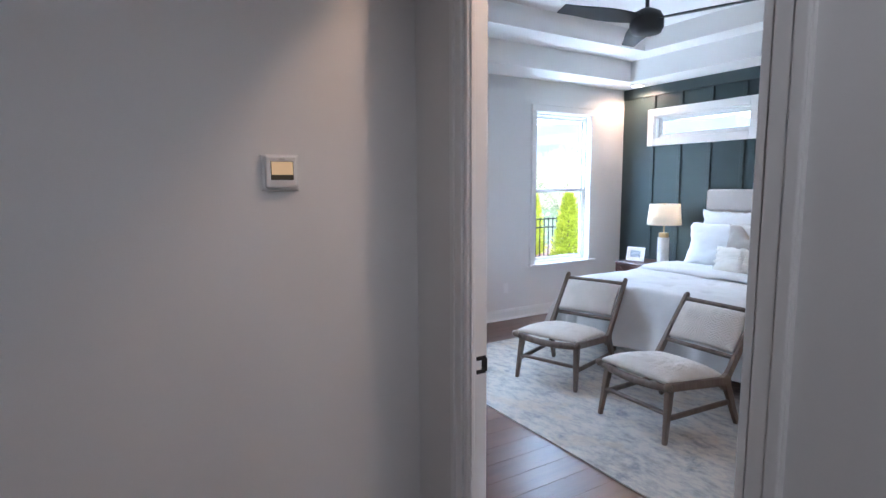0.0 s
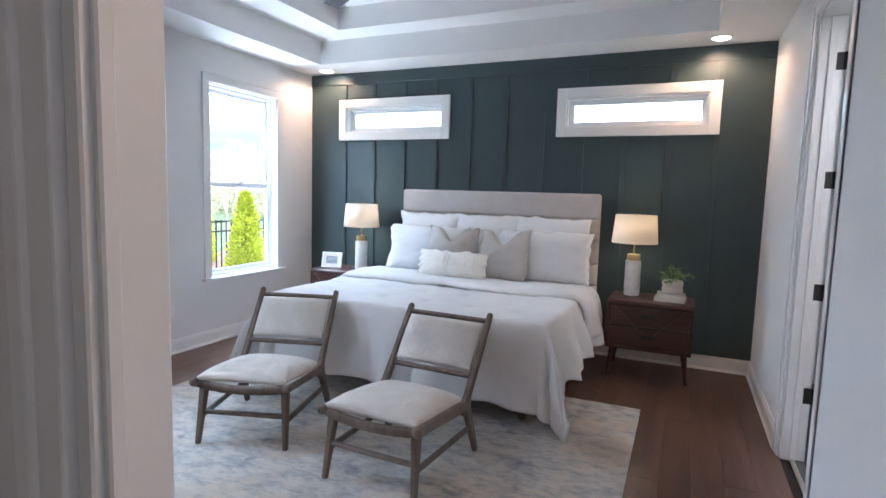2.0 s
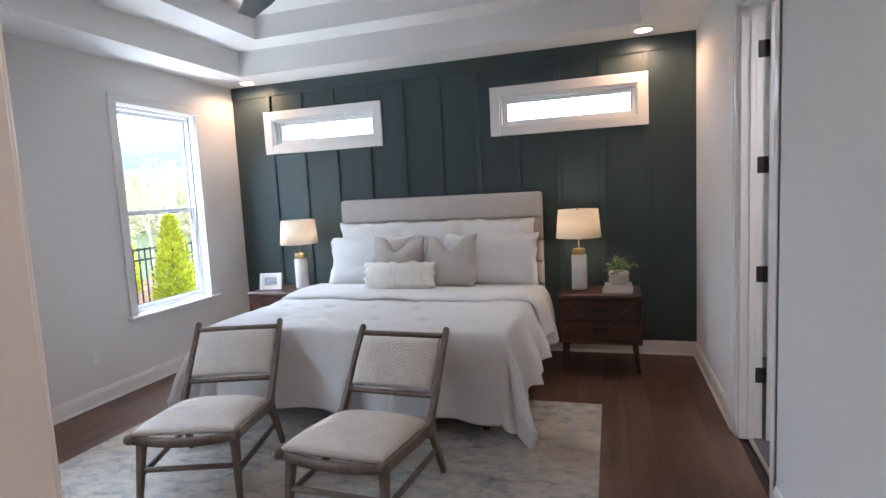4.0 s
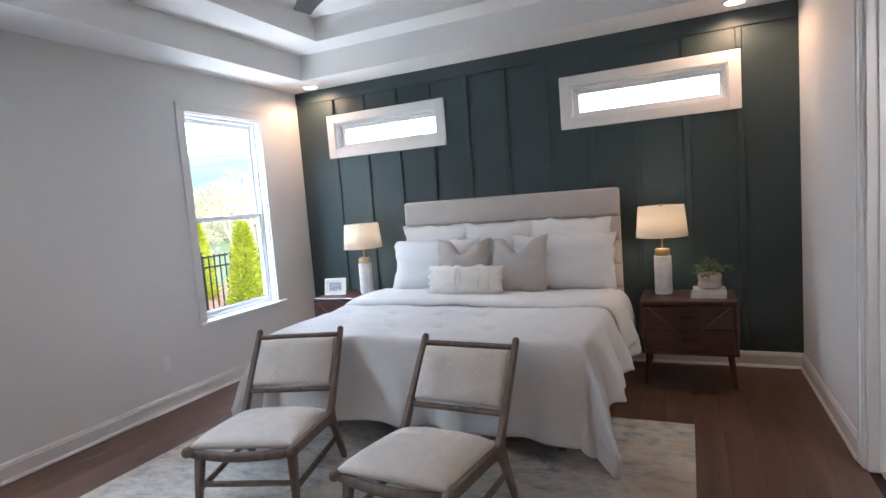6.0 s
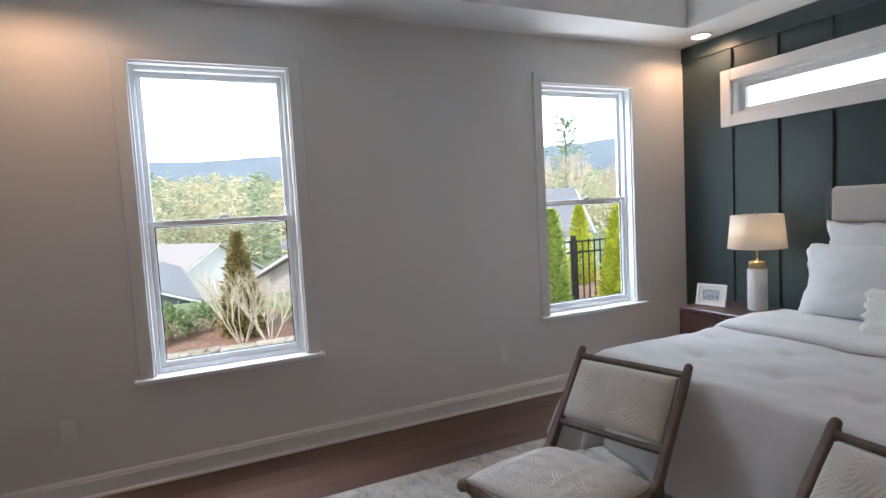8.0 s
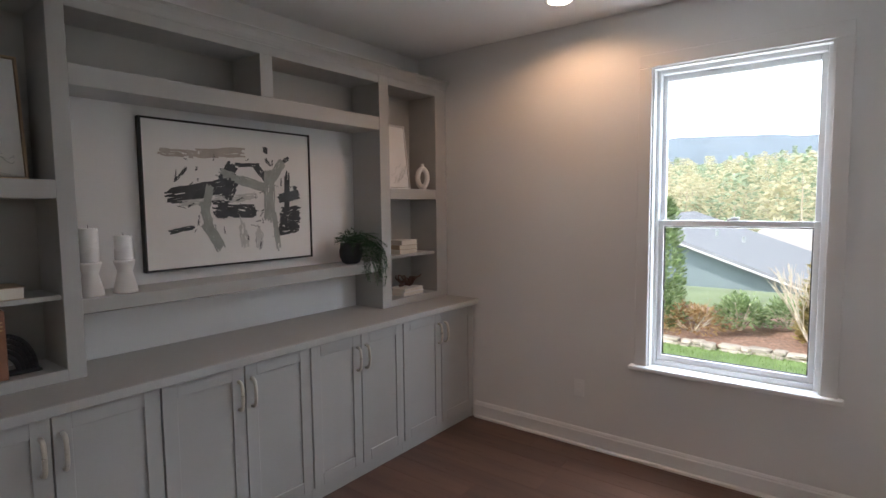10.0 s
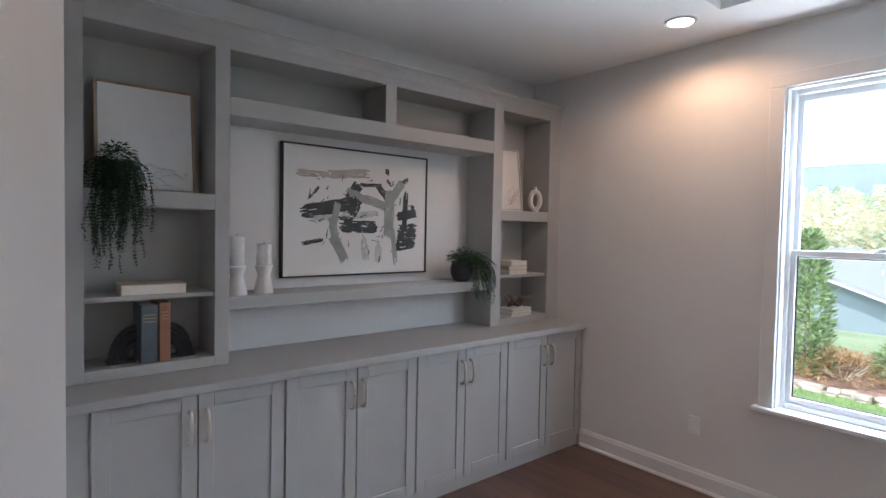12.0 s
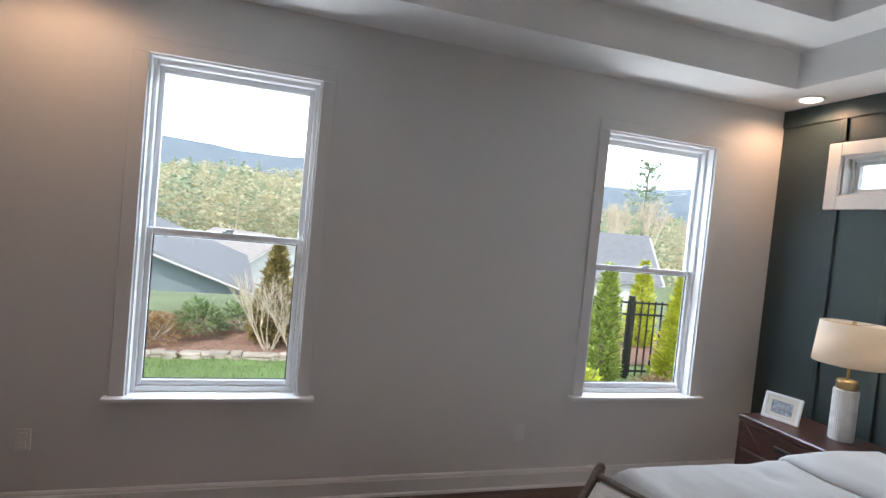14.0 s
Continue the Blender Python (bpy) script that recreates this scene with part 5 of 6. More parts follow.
def stroke(bm, rnd, y, z, length, width, angle, lift, dry=0.5):
    """A ragged brush stroke lying on the canvas, torn into bristle streaks at its end."""
    ca, sa = math.cos(radians(angle)), math.sin(radians(angle))
    lanes = max(4, int(width / 0.006))
    for k in range(lanes):
        v = (k + 0.5) / lanes - 0.5
        a = -0.5 - rnd.uniform(-0.04, 0.10)
        e = 0.5 - rnd.uniform(0, dry) * (0.3 + abs(v))
        n = 7
        pts = []
        for i in range(n + 1):
            u = a + (e - a) * i / n
            bow = 0.10 * width * math.sin(u * 3.3) + 0.003 * rnd.uniform(-1, 1)
            c = v * width + bow
            pts.append((u * length, c, 0.70 * width / lanes * (0.8 + 0.5 * rnd.random())))
        for p, q in zip(pts, pts[1:]):
            if rnd.random() < 0.10 * dry * 2:
                continue
            quad = []
            for (s, c, hf), sg in ((p, 1), (q, 1), (q, -1), (p, -1)):
                ly, lz = s * ca - (c + sg * hf) * sa, s * sa + (c + sg * hf) * ca
                quad.append(bm.verts.new((0.0285 + lift + 0.00012 * k, max(-hw + 0.02, min(hw - 0.02, y + ly)), max(-hh + 0.02, min(hh - 0.02, z + lz)))))
            bm.faces.new(quad)


def paint_stroke(name, mat, rnd, y, z, length, width, angle, lift, dry):
    bm = bmesh.new()
    stroke(bm, rnd, y, z, length, width, angle, lift, dry)
    part(name, bm, mat, art)


rnd = random.Random(12)
for v in ((-0.31, 0.215, 0.19, 0.034, -3), (-0.07, 0.232, 0.275, 0.050, 2)):
    paint_stroke("taupe_stroke", TAUPEINK, rnd, *v, 0.0004, 0.3)
for v in ((0.02, -0.01, 0.26, 0.045, 3), (-0.20, -0.03, 0.22, 0.030, 4), (0.03, -0.19, 0.20, 0.05, 92), (0.13, -0.22, 0.16, 0.05, 88)):
    paint_stroke("wash_stroke", WASHINK, rnd, *v, 0.0007, 0.9)
DARKS = ((-0.19, 0.030, 0.34, 0.062, 8), (-0.05, 0.125, 0.11, 0.055, 48), (-0.03, 0.055, 0.13, 0.05, 58), (0.075, 0.175, 0.15, 0.016, 1),
         (0.165, 0.125, 0.12, 0.030, -52), (0.33, 0.045, 0.21, 0.028, 86), (0.35, 0.0, 0.14, 0.045, 6), (0.35, -0.145, 0.135, 0.135, -10),
         (-0.005, -0.085, 0.23, 0.058, -6), (-0.31, -0.175, 0.13, 0.016, 8), (-0.31, 0.11, 0.09, 0.012, 42), (0.19, 0.265, 0.035, 0.022, 80),
         (0.205, 0.195, 0.05, 0.012, -55), (0.325, 0.215, 0.06, 0.016, 25), (-0.10, -0.035, 0.10, 0.014, -4), (0.39, 0.04, 0.05, 0.02, 80))
for v in DARKS:
    paint_stroke("dark_stroke", INK, rnd, v[0], v[1], v[2] * 1.08, v[3] * 1.25, v[4], 0.0011, 0.25)
for i in range(70):
    paint_stroke("fleck", INK, rnd, rnd.gauss(0.02, 0.20), rnd.gauss(-0.02, 0.13), rnd.uniform(0.015, 0.06), rnd.uniform(0.003, 0.009), rnd.choice((5, 20, 80, 95, -15, 45)), 0.0013, 0.9)
for v in ((0.04, 0.085, 0.29, 0.050, -18), (0.208, 0.01, 0.29, 0.070, 84), (0.262, 0.150, 0.15, 0.058, 46), (0.246, -0.20, 0.22, 0.034, 96),
          (-0.175, -0.02, 0.16, 0.044, 72), (-0.185, -0.10, 0.14, 0.050, 95), (-0.150, -0.215, 0.16, 0.056, 116)):
    paint_stroke("sage_stroke", GREYINK, rnd, *v, 0.0019, 0.12)

# ---- shelf objects ----


def leaning_art(name, label, y0, y1, z0, z1, x, lean, frame_mat):
    th = thing(name, label, "picture", pose(x, (y0 + y1) / 2, z0, 0, -lean, 0))
    w, h = (y1 - y0) / 2, z1 - z0
    f = bmesh.new()
    for a, b, c, d in ((-w, -w + 0.009, 0, h), (w - 0.009, w, 0, h), (-w + 0.009, w - 0.009, h - 0.009, h), (-w + 0.009, w - 0.009, 0, 0.009)):
        block(f, -0.014, 0.012, a, b, c, d, 0.001)
    part("frame", f, frame_mat, th)
    part("canvas", box(-0.012, 0.006, -w + 0.013, w - 0.013, 0.013, h - 0.013), CANVAS, th, "off-white canvas")
    ln = bmesh.new()
    r = random.Random(int(y0 * 100))
    for k in range(7):
        q = Vector((0.0066, r.uniform(-0.5, 0.3) * w, h * r.uniform(0.08, 0.22)))
        for i in range(9):
            p = q + Vector((0, r.uniform(0.1, 0.25) * w * 0.6, r.uniform(-0.05, 0.07) * h))
            p.y = max(-w * 0.8, min(w * 0.8, p.y))
            bar(ln, q, p, 0.0007, None, 4)
            q = p
    part("line_drawing", ln, GREYINK, th, "fine grey pencil lines")
    return th


leaning_art("framed_drawing", "square line drawing in a thin oak frame leaning on the shelf", 2.095, 2.505, 1.722, 2.215, 0.035, 7, GOLDWOOD)
leaning_art("small_canvas", "small pale canvas with fine lines leaning on the shelf", 4.545, 4.800, 1.722, 2.185, 0.055, 7, CANVAS)


def trailing(bm, rnd, start, n, length, spread, size, stiff=0.5):
    """Arching strands that fall over an edge, each set with paired leaflets."""
    for i in range(n):
        a = rnd.uniform(-1.2, 1.2)
        p = Vector(start) + Vector((rnd.uniform(-0.03, 0.03), rnd.uniform(-0.04, 0.04), 0))
        d = Vector((math.cos(a) * spread[0], math.sin(a) * spread[1], rnd.uniform(0.4, 1.2)))
        ln = length * rnd.uniform(0.45, 1.0)
        steps = int(ln / 0.014)
        for k in range(steps):
            d = (d + Vector((0, 0, -0.16 / stiff * 0.6))).normalized()
            if d.z < -0.9:
                d = (d + Vector((0.05 * rnd.uniform(-1, 1), 0.12 * rnd.uniform(-1, 1), 0))).normalized()
            q = p + d * 0.014
            bar(bm, p, q, 0.0009, None, 3)
            side = Vector((-d.y, d.x, 0))
            side = side.normalized() if side.length > 0.05 else Vector((rnd.uniform(-1, 1), rnd.uniform(-1, 1), 0)).normalized()
            for s in (1, -1):
                leaf_blade(bm, q, side * s + d * 0.3 + Vector((rnd.uniform(-0.4, 0.4),) * 3), size * rnd.uniform(0.7, 1.2), rnd, 0.6)
            p = q


tp = thing("trailing_plant", "trailing dark green plant spilling over the shelf edge", "plant", pose(0.09, 2.165, 1.722))
part("pot", lathe([(0.040, 0), (0.052, 0.006), (0.058, 0.085), (0.052, 0.085), (0.048, 0.06)], 28), DARKPOT, tp, "", True)
bm = bmesh.new()
rnd = random.Random(21)
trailing(bm, rnd, (0.0, 0.0, 0.095), 84, 0.52, (0.75, 0.42), 0.017, 0.34)
leaves(bm, rnd, 420, (0.01, 0.0, 0.10), (0.09, 0.09, 0.13), 0.022, 0.5)
part("foliage", bm, FERN, tp, "small dark leaves on long strands")

book("book", "tan clothbound book lying on the shelf", pose(0.06, 2.31, 1.2605, 0, 0, 88), 0.265, 0.17, 0.048, COVERT, "book", "bookcase books")


def standing_book(label, y, t, h, d, cover):
    th = thing("book", label, "book", pose(0.06, y, 0.9575), "bookcase books")
    c = bmesh.new()
    block(c, -d / 2, d / 2, -t / 2, -t / 2 + 0.003, 0, h, 0.001)
    block(c, -d / 2, d / 2, t / 2 - 0.003, t / 2, 0, h, 0.001)
    block(c, d / 2 - 0.004, d / 2 + 0.003, -t / 2, t / 2, 0, h, 0.003)
    part("cover", c, cover, th)
    part("pages", box(-d / 2 + 0.005, d / 2 - 0.004, -t / 2 + 0.003, t / 2 - 0.003, 0.004, h - 0.005), PAPER, th, "cream page block")
    for z in (h - 0.075, h - 0.060, h - 0.045):
        part("spine_band", box(d / 2 + 0.0028, d / 2 + 0.0040, -t / 2 + 0.009, t / 2 - 0.009, z, z + 0.004), BRASS, th, "thin gilt band")


standing_book("dark blue-grey book standing between knot bookends", 2.285, 0.068, 0.258, 0.175, COVERB)
standing_book("rust-brown book standing between knot bookends", 2.347, 0.046, 0.266, 0.170, COVERR)


def knot(y, s):
    """A dark ribbed arch that props up the books."""
    th = thing("bookend", "dark ribbed arched bookend beside the upright books", "bookend", pose(0.065, y, 0.9575), "bookends")
    bm = bmesh.new()
    for k in range(5):
        r = 0.045 + 0.014 * k
        last = None
        for i in range(15):
            a = math.pi * 0.5 * i / 14
            p = Vector((0.0, s * r * math.cos(a) * 1.0, r * math.sin(a) * 1.45 + 0.008))
            if last:
                bar(bm, last, p, 0.0095, None, 8)
            last = p
    block(bm, -0.035, 0.035, min(0, s * 0.115), max(0, s * 0.115), 0, 0.010, 0.003)
    part("arch", bm, DARKPOT, th, "", True)


knot(2.376, 1)
knot(2.245, -1)


def candle(y, top):
    th = thing("candlestick", "white hourglass candle holder with a thick white candle", "candle", pose(0.085, y, 1.2305), "candlesticks")
    part("holder", lathe([(0.048, 0), (0.051, 0.004), (0.032, 0.085), (0.030, 0.095), (0.043, 0.135), (0.044, 0.145), (0.040, 0.146)], 36), CERAMIC, th, "hourglass ceramic holder", True)
    part("pillar_candle", lathe([(0.036, 0.146), (0.037, 0.150), (0.037, top - 0.006), (0.033, top), (0.012, top - 0.004)], 32), MARBLE, th, "white pillar candle", True)
    part("wick", bar(bmesh.new(), (0, 0, top - 0.004), (0.001, 0, top + 0.012), 0.0012, None, 5), BLACK, th)


candle(2.685, 0.292)
candle(2.822, 0.255)

sp = thing("shelf_plant", "feathery green plant in a round charcoal bowl on the floating shelf", "plant", pose(0.07, 4.195, 1.2305))
part("bowl", lathe([(0.035, 0), (0.055, 0.008), (0.074, 0.050), (0.076, 0.085), (0.066, 0.130), (0.058, 0.136), (0.054, 0.120)], 36), DARKPOT, sp, "charcoal bowl", True)
bm = bmesh.new()
rnd = random.Random(31)
trailing(bm, rnd, (0.0, 0.0, 0.13), 34, 0.26, (0.7, 1.0), 0.020, 0.9)
trailing(bm, rnd, (0.05, 0.06, 0.11), 26, 0.36, (0.9, 0.7), 0.018, 0.4)
leaves(bm, rnd, 200, (0, 0, 0.12), (0.10, 0.11, 0.13), 0.026, 0.2)
part("foliage", bm, SHRUB2, sp, "feathery mid-green fronds")

vs = thing("ring_vase", "off-white ring-shaped ceramic vase on the shelf", "vase", pose(0.10, 4.895, 1.722, 0, 0, -38))
bm = bmesh.new()
n, k = 40, 14
rr = []
for i in range(n):
    a = 2 * math.pi * i / n
    c = Vector((0, 0.036 * math.cos(a), 0.086 + 0.066 * math.sin(a)))
    nrm = Vector((0, math.cos(a), math.sin(a) * 0.9)).normalized()
    rr.append([bm.verts.new(c + nrm * 0.019 * math.cos(2 * math.pi * j / k) + Vector((0.026 * math.sin(2 * math.pi * j / k), 0, 0))) for j in range(k)])
for i in range(n):
    for j in range(k):
        bm.faces.new((rr[i][j], rr[(i + 1) % n][j], rr[(i + 1) % n][(j + 1) % k], rr[i][(j + 1) % k]))
join(bm, lathe([(0.018, 0.155), (0.013, 0.170), (0.013, 0.186), (0.015, 0.188), (0.010, 0.182)], 20))
join(bm, lathe([(0.028, 0.0), (0.030, 0.003), (0.022, 0.012)], 20))
part("body", bm, CERAMIC, vs, "", True)

for i, (h, w) in enumerate(((0.030, 0.20), (0.032, 0.19), (0.034, 0.185))):
    book("book", "pale linen book in a stack on the shelf", pose(0.045, 4.705 + 0.004 * i, 1.2605 + (0, 0.030, 0.062)[i], 0, 0, 90 + (2, -3, 3)[i]), w, 0.155, h, COVERW if i != 1 else COVERT, "book", "bookcase books")
for i in range(2):
    book("book", "white book in a pair on the lower shelf", pose(0.06, 4.735, 0.9575 + 0.026 * i, 0, 0, 90 + 3 * i), 0.22, 0.16, 0.026, CANVAS, "book", "bookcase books")
dw = thing("driftwood_ornament", "dark gnarled branching ornament on white books", "ornament", pose(0.055, 4.735, 1.010))
bm = bmesh.new()
rnd = random.Random(5)
for k in range(12):
    p = Vector((rnd.uniform(-0.03, 0.03), rnd.uniform(-0.075, 0.075), 0.012))
    for i in range(5):
        q = p + Vector((rnd.uniform(-0.02, 0.02), rnd.uniform(-0.03, 0.03), rnd.uniform(0.0, 0.022)))
        q.z = max(0.01, q.z)
        bar(bm, p, q, 0.011 - 0.0014 * i, 0.0098 - 0.0014 * i, 7)
        p = q
part("branches", bm, DRIFT, dw)

# ---- outdoors ----


def ground_z(x, y):
    """Flat lawn beside the house, a low bed, then a slope down to the valley."""
    z = -0.17
    if y > 8.90:
        z += 0.10 * min(1, (y - 8.90) / 0.9)
    if y > 11.0:
        t = min(1, (y - 11.0) / 31.0)
        z -= 5.5 * t * t * (3 - 2 * t)
    if y > 120:
        z += 0.06 * (min(y, 260) - 120) + 0.10 * max(0, min(y, 700) - 260)
    return z


bm = bmesh.new()
ys = [-3000, -300, -40, -10, -3, 5.27, 6, 7, 7.8, 8.4, 8.88, 9.1, 9.4, 9.8, 10.1, 10.6, 11, 12, 14, 16, 18, 21, 24, 28, 33, 38, 43, 60, 120, 190, 260, 450, 700, 3000]
xs = [-3000, -300, -80, -30, -12, -6, -3, -1, 0, 1, 2, 3, 4, 5, 6.1, 7, 8, 9, 10, 12, 16, 24, 40, 90, 300, 3000]
g = [[bm.verts.new((x, y, min(-0.16, ground_z(x, y)) if y < 8.8 else ground_z(x, y))) for y in ys] for x in xs]
for i in range(len(xs) - 1):
    for j in range(len(ys) - 1):
        bm.faces.new((g[i][j], g[i + 1][j], g[i + 1][j + 1], g[i][j + 1]))
tagged(part("ground", bm, GROUND), kind="structure")


def patch(name, x0, x1, y0, y1, nx, ny, lift, mat, rough=0.0):
    bm = bmesh.new()
    g = []
    for i in range(nx + 1):
        row = []
        for j in range(ny + 1):
            x, y = x0 + (x1 - x0) * i / nx, y0 + (y1 - y0) * j / ny
            e = 1 if 0 < i < nx and 0 < j < ny else 0
            row.append(bm.verts.new((x, y, ground_z(x, y) + lift + e * rough * noise.noise((x * 3, y * 3, 0)))))
        g.append(row)
    for i in range(nx):
        for j in range(ny):
            bm.faces.new((g[i][j], g[i + 1][j], g[i + 1][j + 1], g[i][j + 1]))
    return tagged(part(name, bm, mat), kind="structure")


patch("lawn", -8, 14, 5.28, 8.79, 44, 12, 0.02, LAWN)
patch("mulch_bed", -8, 14, 8.83, 11.0, 88, 16, 0.03, MULCH, 0.05)

rnd = random.Random(77)
bm = bmesh.new()
for i in range(11000):
    x, y = rnd.uniform(-3.5, 6.0), rnd.uniform(6.8, 8.75)
    h = rnd.uniform(0.03, 0.07)
    a = rnd.uniform(0, 6.28)
    z = ground_z(x, y) + 0.02
    v = [bm.verts.new((x + 0.004 * math.cos(a), y + 0.004 * math.sin(a), z)), bm.verts.new((x - 0.004 * math.cos(a), y - 0.004 * math.sin(a), z)), bm.verts.new((x + rnd.uniform(-0.02, 0.02), y + rnd.uniform(-0.02, 0.02), z + h))]
    bm.faces.new(v)
tagged(part("grass", bm, GRASS), "short green lawn grass", "grass", kind="stuff")

edging = thing("stone_edging", "low edging of uneven tan stones between lawn and mulch", "stone edging", pose(0, 8.81, ground_z(0, 8.75)))
x = -4.0
while x < 7.2:
    w = rnd.uniform(0.10, 0.26)
    for lay in range(2):
        h = rnd.uniform(0.035, 0.06)
        b = bmesh.new()
        bmesh.ops.create_cube(b, size=1)
        bmesh.ops.bevel(b, geom=b.edges[:], offset=0.18, segments=1, affect='EDGES')
        for v in b.verts:
            v.co += Vector((rnd.uniform(-0.06, 0.06), rnd.uniform(-0.06, 0.06), rnd.uniform(-0.06, 0.06)))
        bmesh.ops.transform(b, matrix=pose(x + w / 2 + rnd.uniform(-0.04, 0.04), rnd.uniform(-0.04, 0.04), 0.025 + 0.045 * lay, 0, 0, rnd.uniform(-9, 9)) @ Matrix.Diagonal((w, 0.15, h, 1)), verts=b.verts)
        part("stone", b, STONE, edging)
    x += w


def blob_leaves(bm, rnd, n, shape, size, wide=0.5):
    """Scatters small leaf blades over a body; shape(u) gives a point and its outward way."""
    for i in range(n):
        p, d = shape(rnd)
        leaf_blade(bm, p, d + Vector((rnd.uniform(-0.5, 0.5), rnd.uniform(-0.5, 0.5), rnd.uniform(-0.3, 0.5))), size * rnd.uniform(0.6, 1.4), rnd, wide)


def spire(h, r, taper=0.8):
    def shape(rnd):
        t = rnd.random() ** 1.35
        a = rnd.uniform(0, 2 * math.pi)
        rad = r * (1 - t) ** taper * (0.85 + 0.25 * math.sin(a * 5 + t * 9) * rnd.random()) * (1 if t > 0.06 else 0.8)
        k = rnd.uniform(0.55, 1.05)
        return Vector((rad * k * math.cos(a), rad * k * math.sin(a), 0.04 + t * h)), Vector((math.cos(a), math.sin(a), 0.9))
    return shape


def mound(r, h):
    def shape(rnd):
        a, e = rnd.uniform(0, 2 * math.pi), math.asin(rnd.uniform(-0.1, 1))
        k = rnd.uniform(0.55, 1.05) * (0.85 + 0.3 * noise.noise((math.cos(a) * 2, math.sin(a) * 2, e * 2)))
        d = Vector((math.cos(a) * math.cos(e), math.sin(a) * math.cos(e), math.sin(e)))
        return Vector((d.x * r * k, d.y * r * k, max(0.02, h * 0.25 + d.z * h * 0.75 * k))), d
    return shape


def evergreen(name, label, x, y, h, r, mat, n, size, taper=0.8, group=""):
    rnd = random.Random(int(x * 97 + y * 13))
    th = thing(name, label, "tree", pose(x, y, ground_z(x, y)), group)
    part("trunk", bar(bmesh.new(), (0, 0, -0.05), (0, 0, h * 0.9), 0.045, 0.008, 8), BARK, th)
    bm = bmesh.new()
    blob_leaves(bm, rnd, n, spire(h, r, taper), size, 0.55)
    part("crown", bm, mat, th)
    return th


evergreen("arborvitae", "columnar golden-green arborvitae by the fence", 7.58, 7.75, 1.50, 0.36, ARBOR, 5200, 0.075, 0.55, "arborvitae hedge")
evergreen("arborvitae", "columnar green arborvitae with golden tips by the fence", 6.42, 7.80, 1.50, 0.27, ARBORD, 3600, 0.075, 0.55, "arborvitae hedge")
evergreen("arborvitae", "columnar golden-green arborvitae behind the fence", 8.45, 9.75, 1.42, 0.30, ARBOR, 2600, 0.08, 0.55, "arborvitae hedge")
evergreen("dwarf_conifer", "bronzed dwarf conifer in the mulch bed", 2.44, 9.45, 1.36, 0.36, CONIF, 4200, 0.08, 0.85)
evergreen("young_evergreen", "young dark green tree in the mulch bed", 0.60, 9.4, 1.72, 0.35, SHRUB, 2600, 0.085, 0.42)


def shrub(label, x, y, r, h, mat, n, size):
    rnd = random.Random(int(x * 53 + y * 7))
    th = thing("shrub", label, "shrub", pose(x, y, ground_z(x, y) + 0.01), "garden shrubs")
    tw = bmesh.new()
    for i in range(9):
        a = rnd.uniform(0, 6.28)
        bar(tw, (0, 0, 0), (r * 0.7 * math.cos(a), r * 0.7 * math.sin(a), h * rnd.uniform(0.5, 0.9)), 0.012, 0.004, 5)
    part("branches", tw, TWIG, th)
    bm = bmesh.new()
    blob_leaves(bm, rnd, n, mound(r, h), size)
    part("crown", bm, mat, th)


shrub("rounded green leafy shrub in the mulch", 1.51, 9.61, 0.36, 0.52, SHRUB, 900, 0.075)
shrub("low rusty-brown spring shrub in the mulch", 1.01, 9.32, 0.55, 0.40, RUSTY, 1000, 0.06)
shrub("low green shrub in the mulch", 2.01, 10.03, 0.40, 0.40, SHRUB, 800, 0.07)
shrub("rounded green leafy shrub in the mulch", 3.34, 9.78, 0.42, 0.48, SHRUB, 900, 0.075)
shrub("low rusty-brown spring shrub in the mulch", -0.11, 9.44, 0.5, 0.42, RUSTY, 900, 0.06)
shrub("low golden shrub by the fence", 5.79, 7.18, 0.32, 0.42, ARBOR, 700, 0.06)
shrub("low golden shrub by the fence", 6.74, 7.13, 0.36, 0.34, RUSTY, 700, 0.06)


def bare_bush(x, y, h, n, seed):
    """A leafless multi-stemmed bush of forking pale twigs."""
    rnd = random.Random(seed)
    th = thing("bare_bush", "leafless bush of pale forking twigs in front of the window", "bush", pose(x, y, ground_z(x, y)))
    bm = bmesh.new()

    def grow(p, d, ln, r, depth):
        q = p + d * ln
        bar(bm, p, q, r, r * 0.7, 5)
        if depth:
            for k in range(3 if depth > 1 else 2):
                nd = (d + Vector((rnd.uniform(-0.5, 0.5), rnd.uniform(-0.5, 0.5), rnd.uniform(-0.05, 0.4)))).normalized()
                grow(q, nd, ln * rnd.uniform(0.6, 0.85), r * 0.66, depth - 1)
    for i in range(n):
        a = rnd.uniform(0, 6.28)
        grow(Vector((0.05 * math.cos(a), 0.05 * math.sin(a), -0.02)), Vector((0.5 * math.cos(a), 0.5 * math.sin(a), 1)).normalized(), h * 0.36, 0.010, 3)
    part("twigs", bm, TWIG, th)


bare_bush(2.40, 9.18, 1.05, 14, 8)
bare_bush(2.74, 9.08, 0.75, 9, 9)

# fence
fence = thing("fence", "black metal picket fence beyond the window", "fence", pose(0, 8.15, ground_z(0, 8.1)))
for x in (5.03, 7.05, 9.07, 11.09):
    part("post", block(box(x - 0.03, x + 0.03, -0.03, 0.03, 0, 1.13, 0.004), x - 0.036, x + 0.036, -0.036, 0.036, 1.13, 1.15, 0.005), BLACK, fence)
for z in (0.12, 0.90, 1.06):
    part("rail", box(5.03, 11.09, -0.012, 0.012, z - 0.014, z + 0.014, 0.002), BLACK, fence)
me = None
x = 5.13
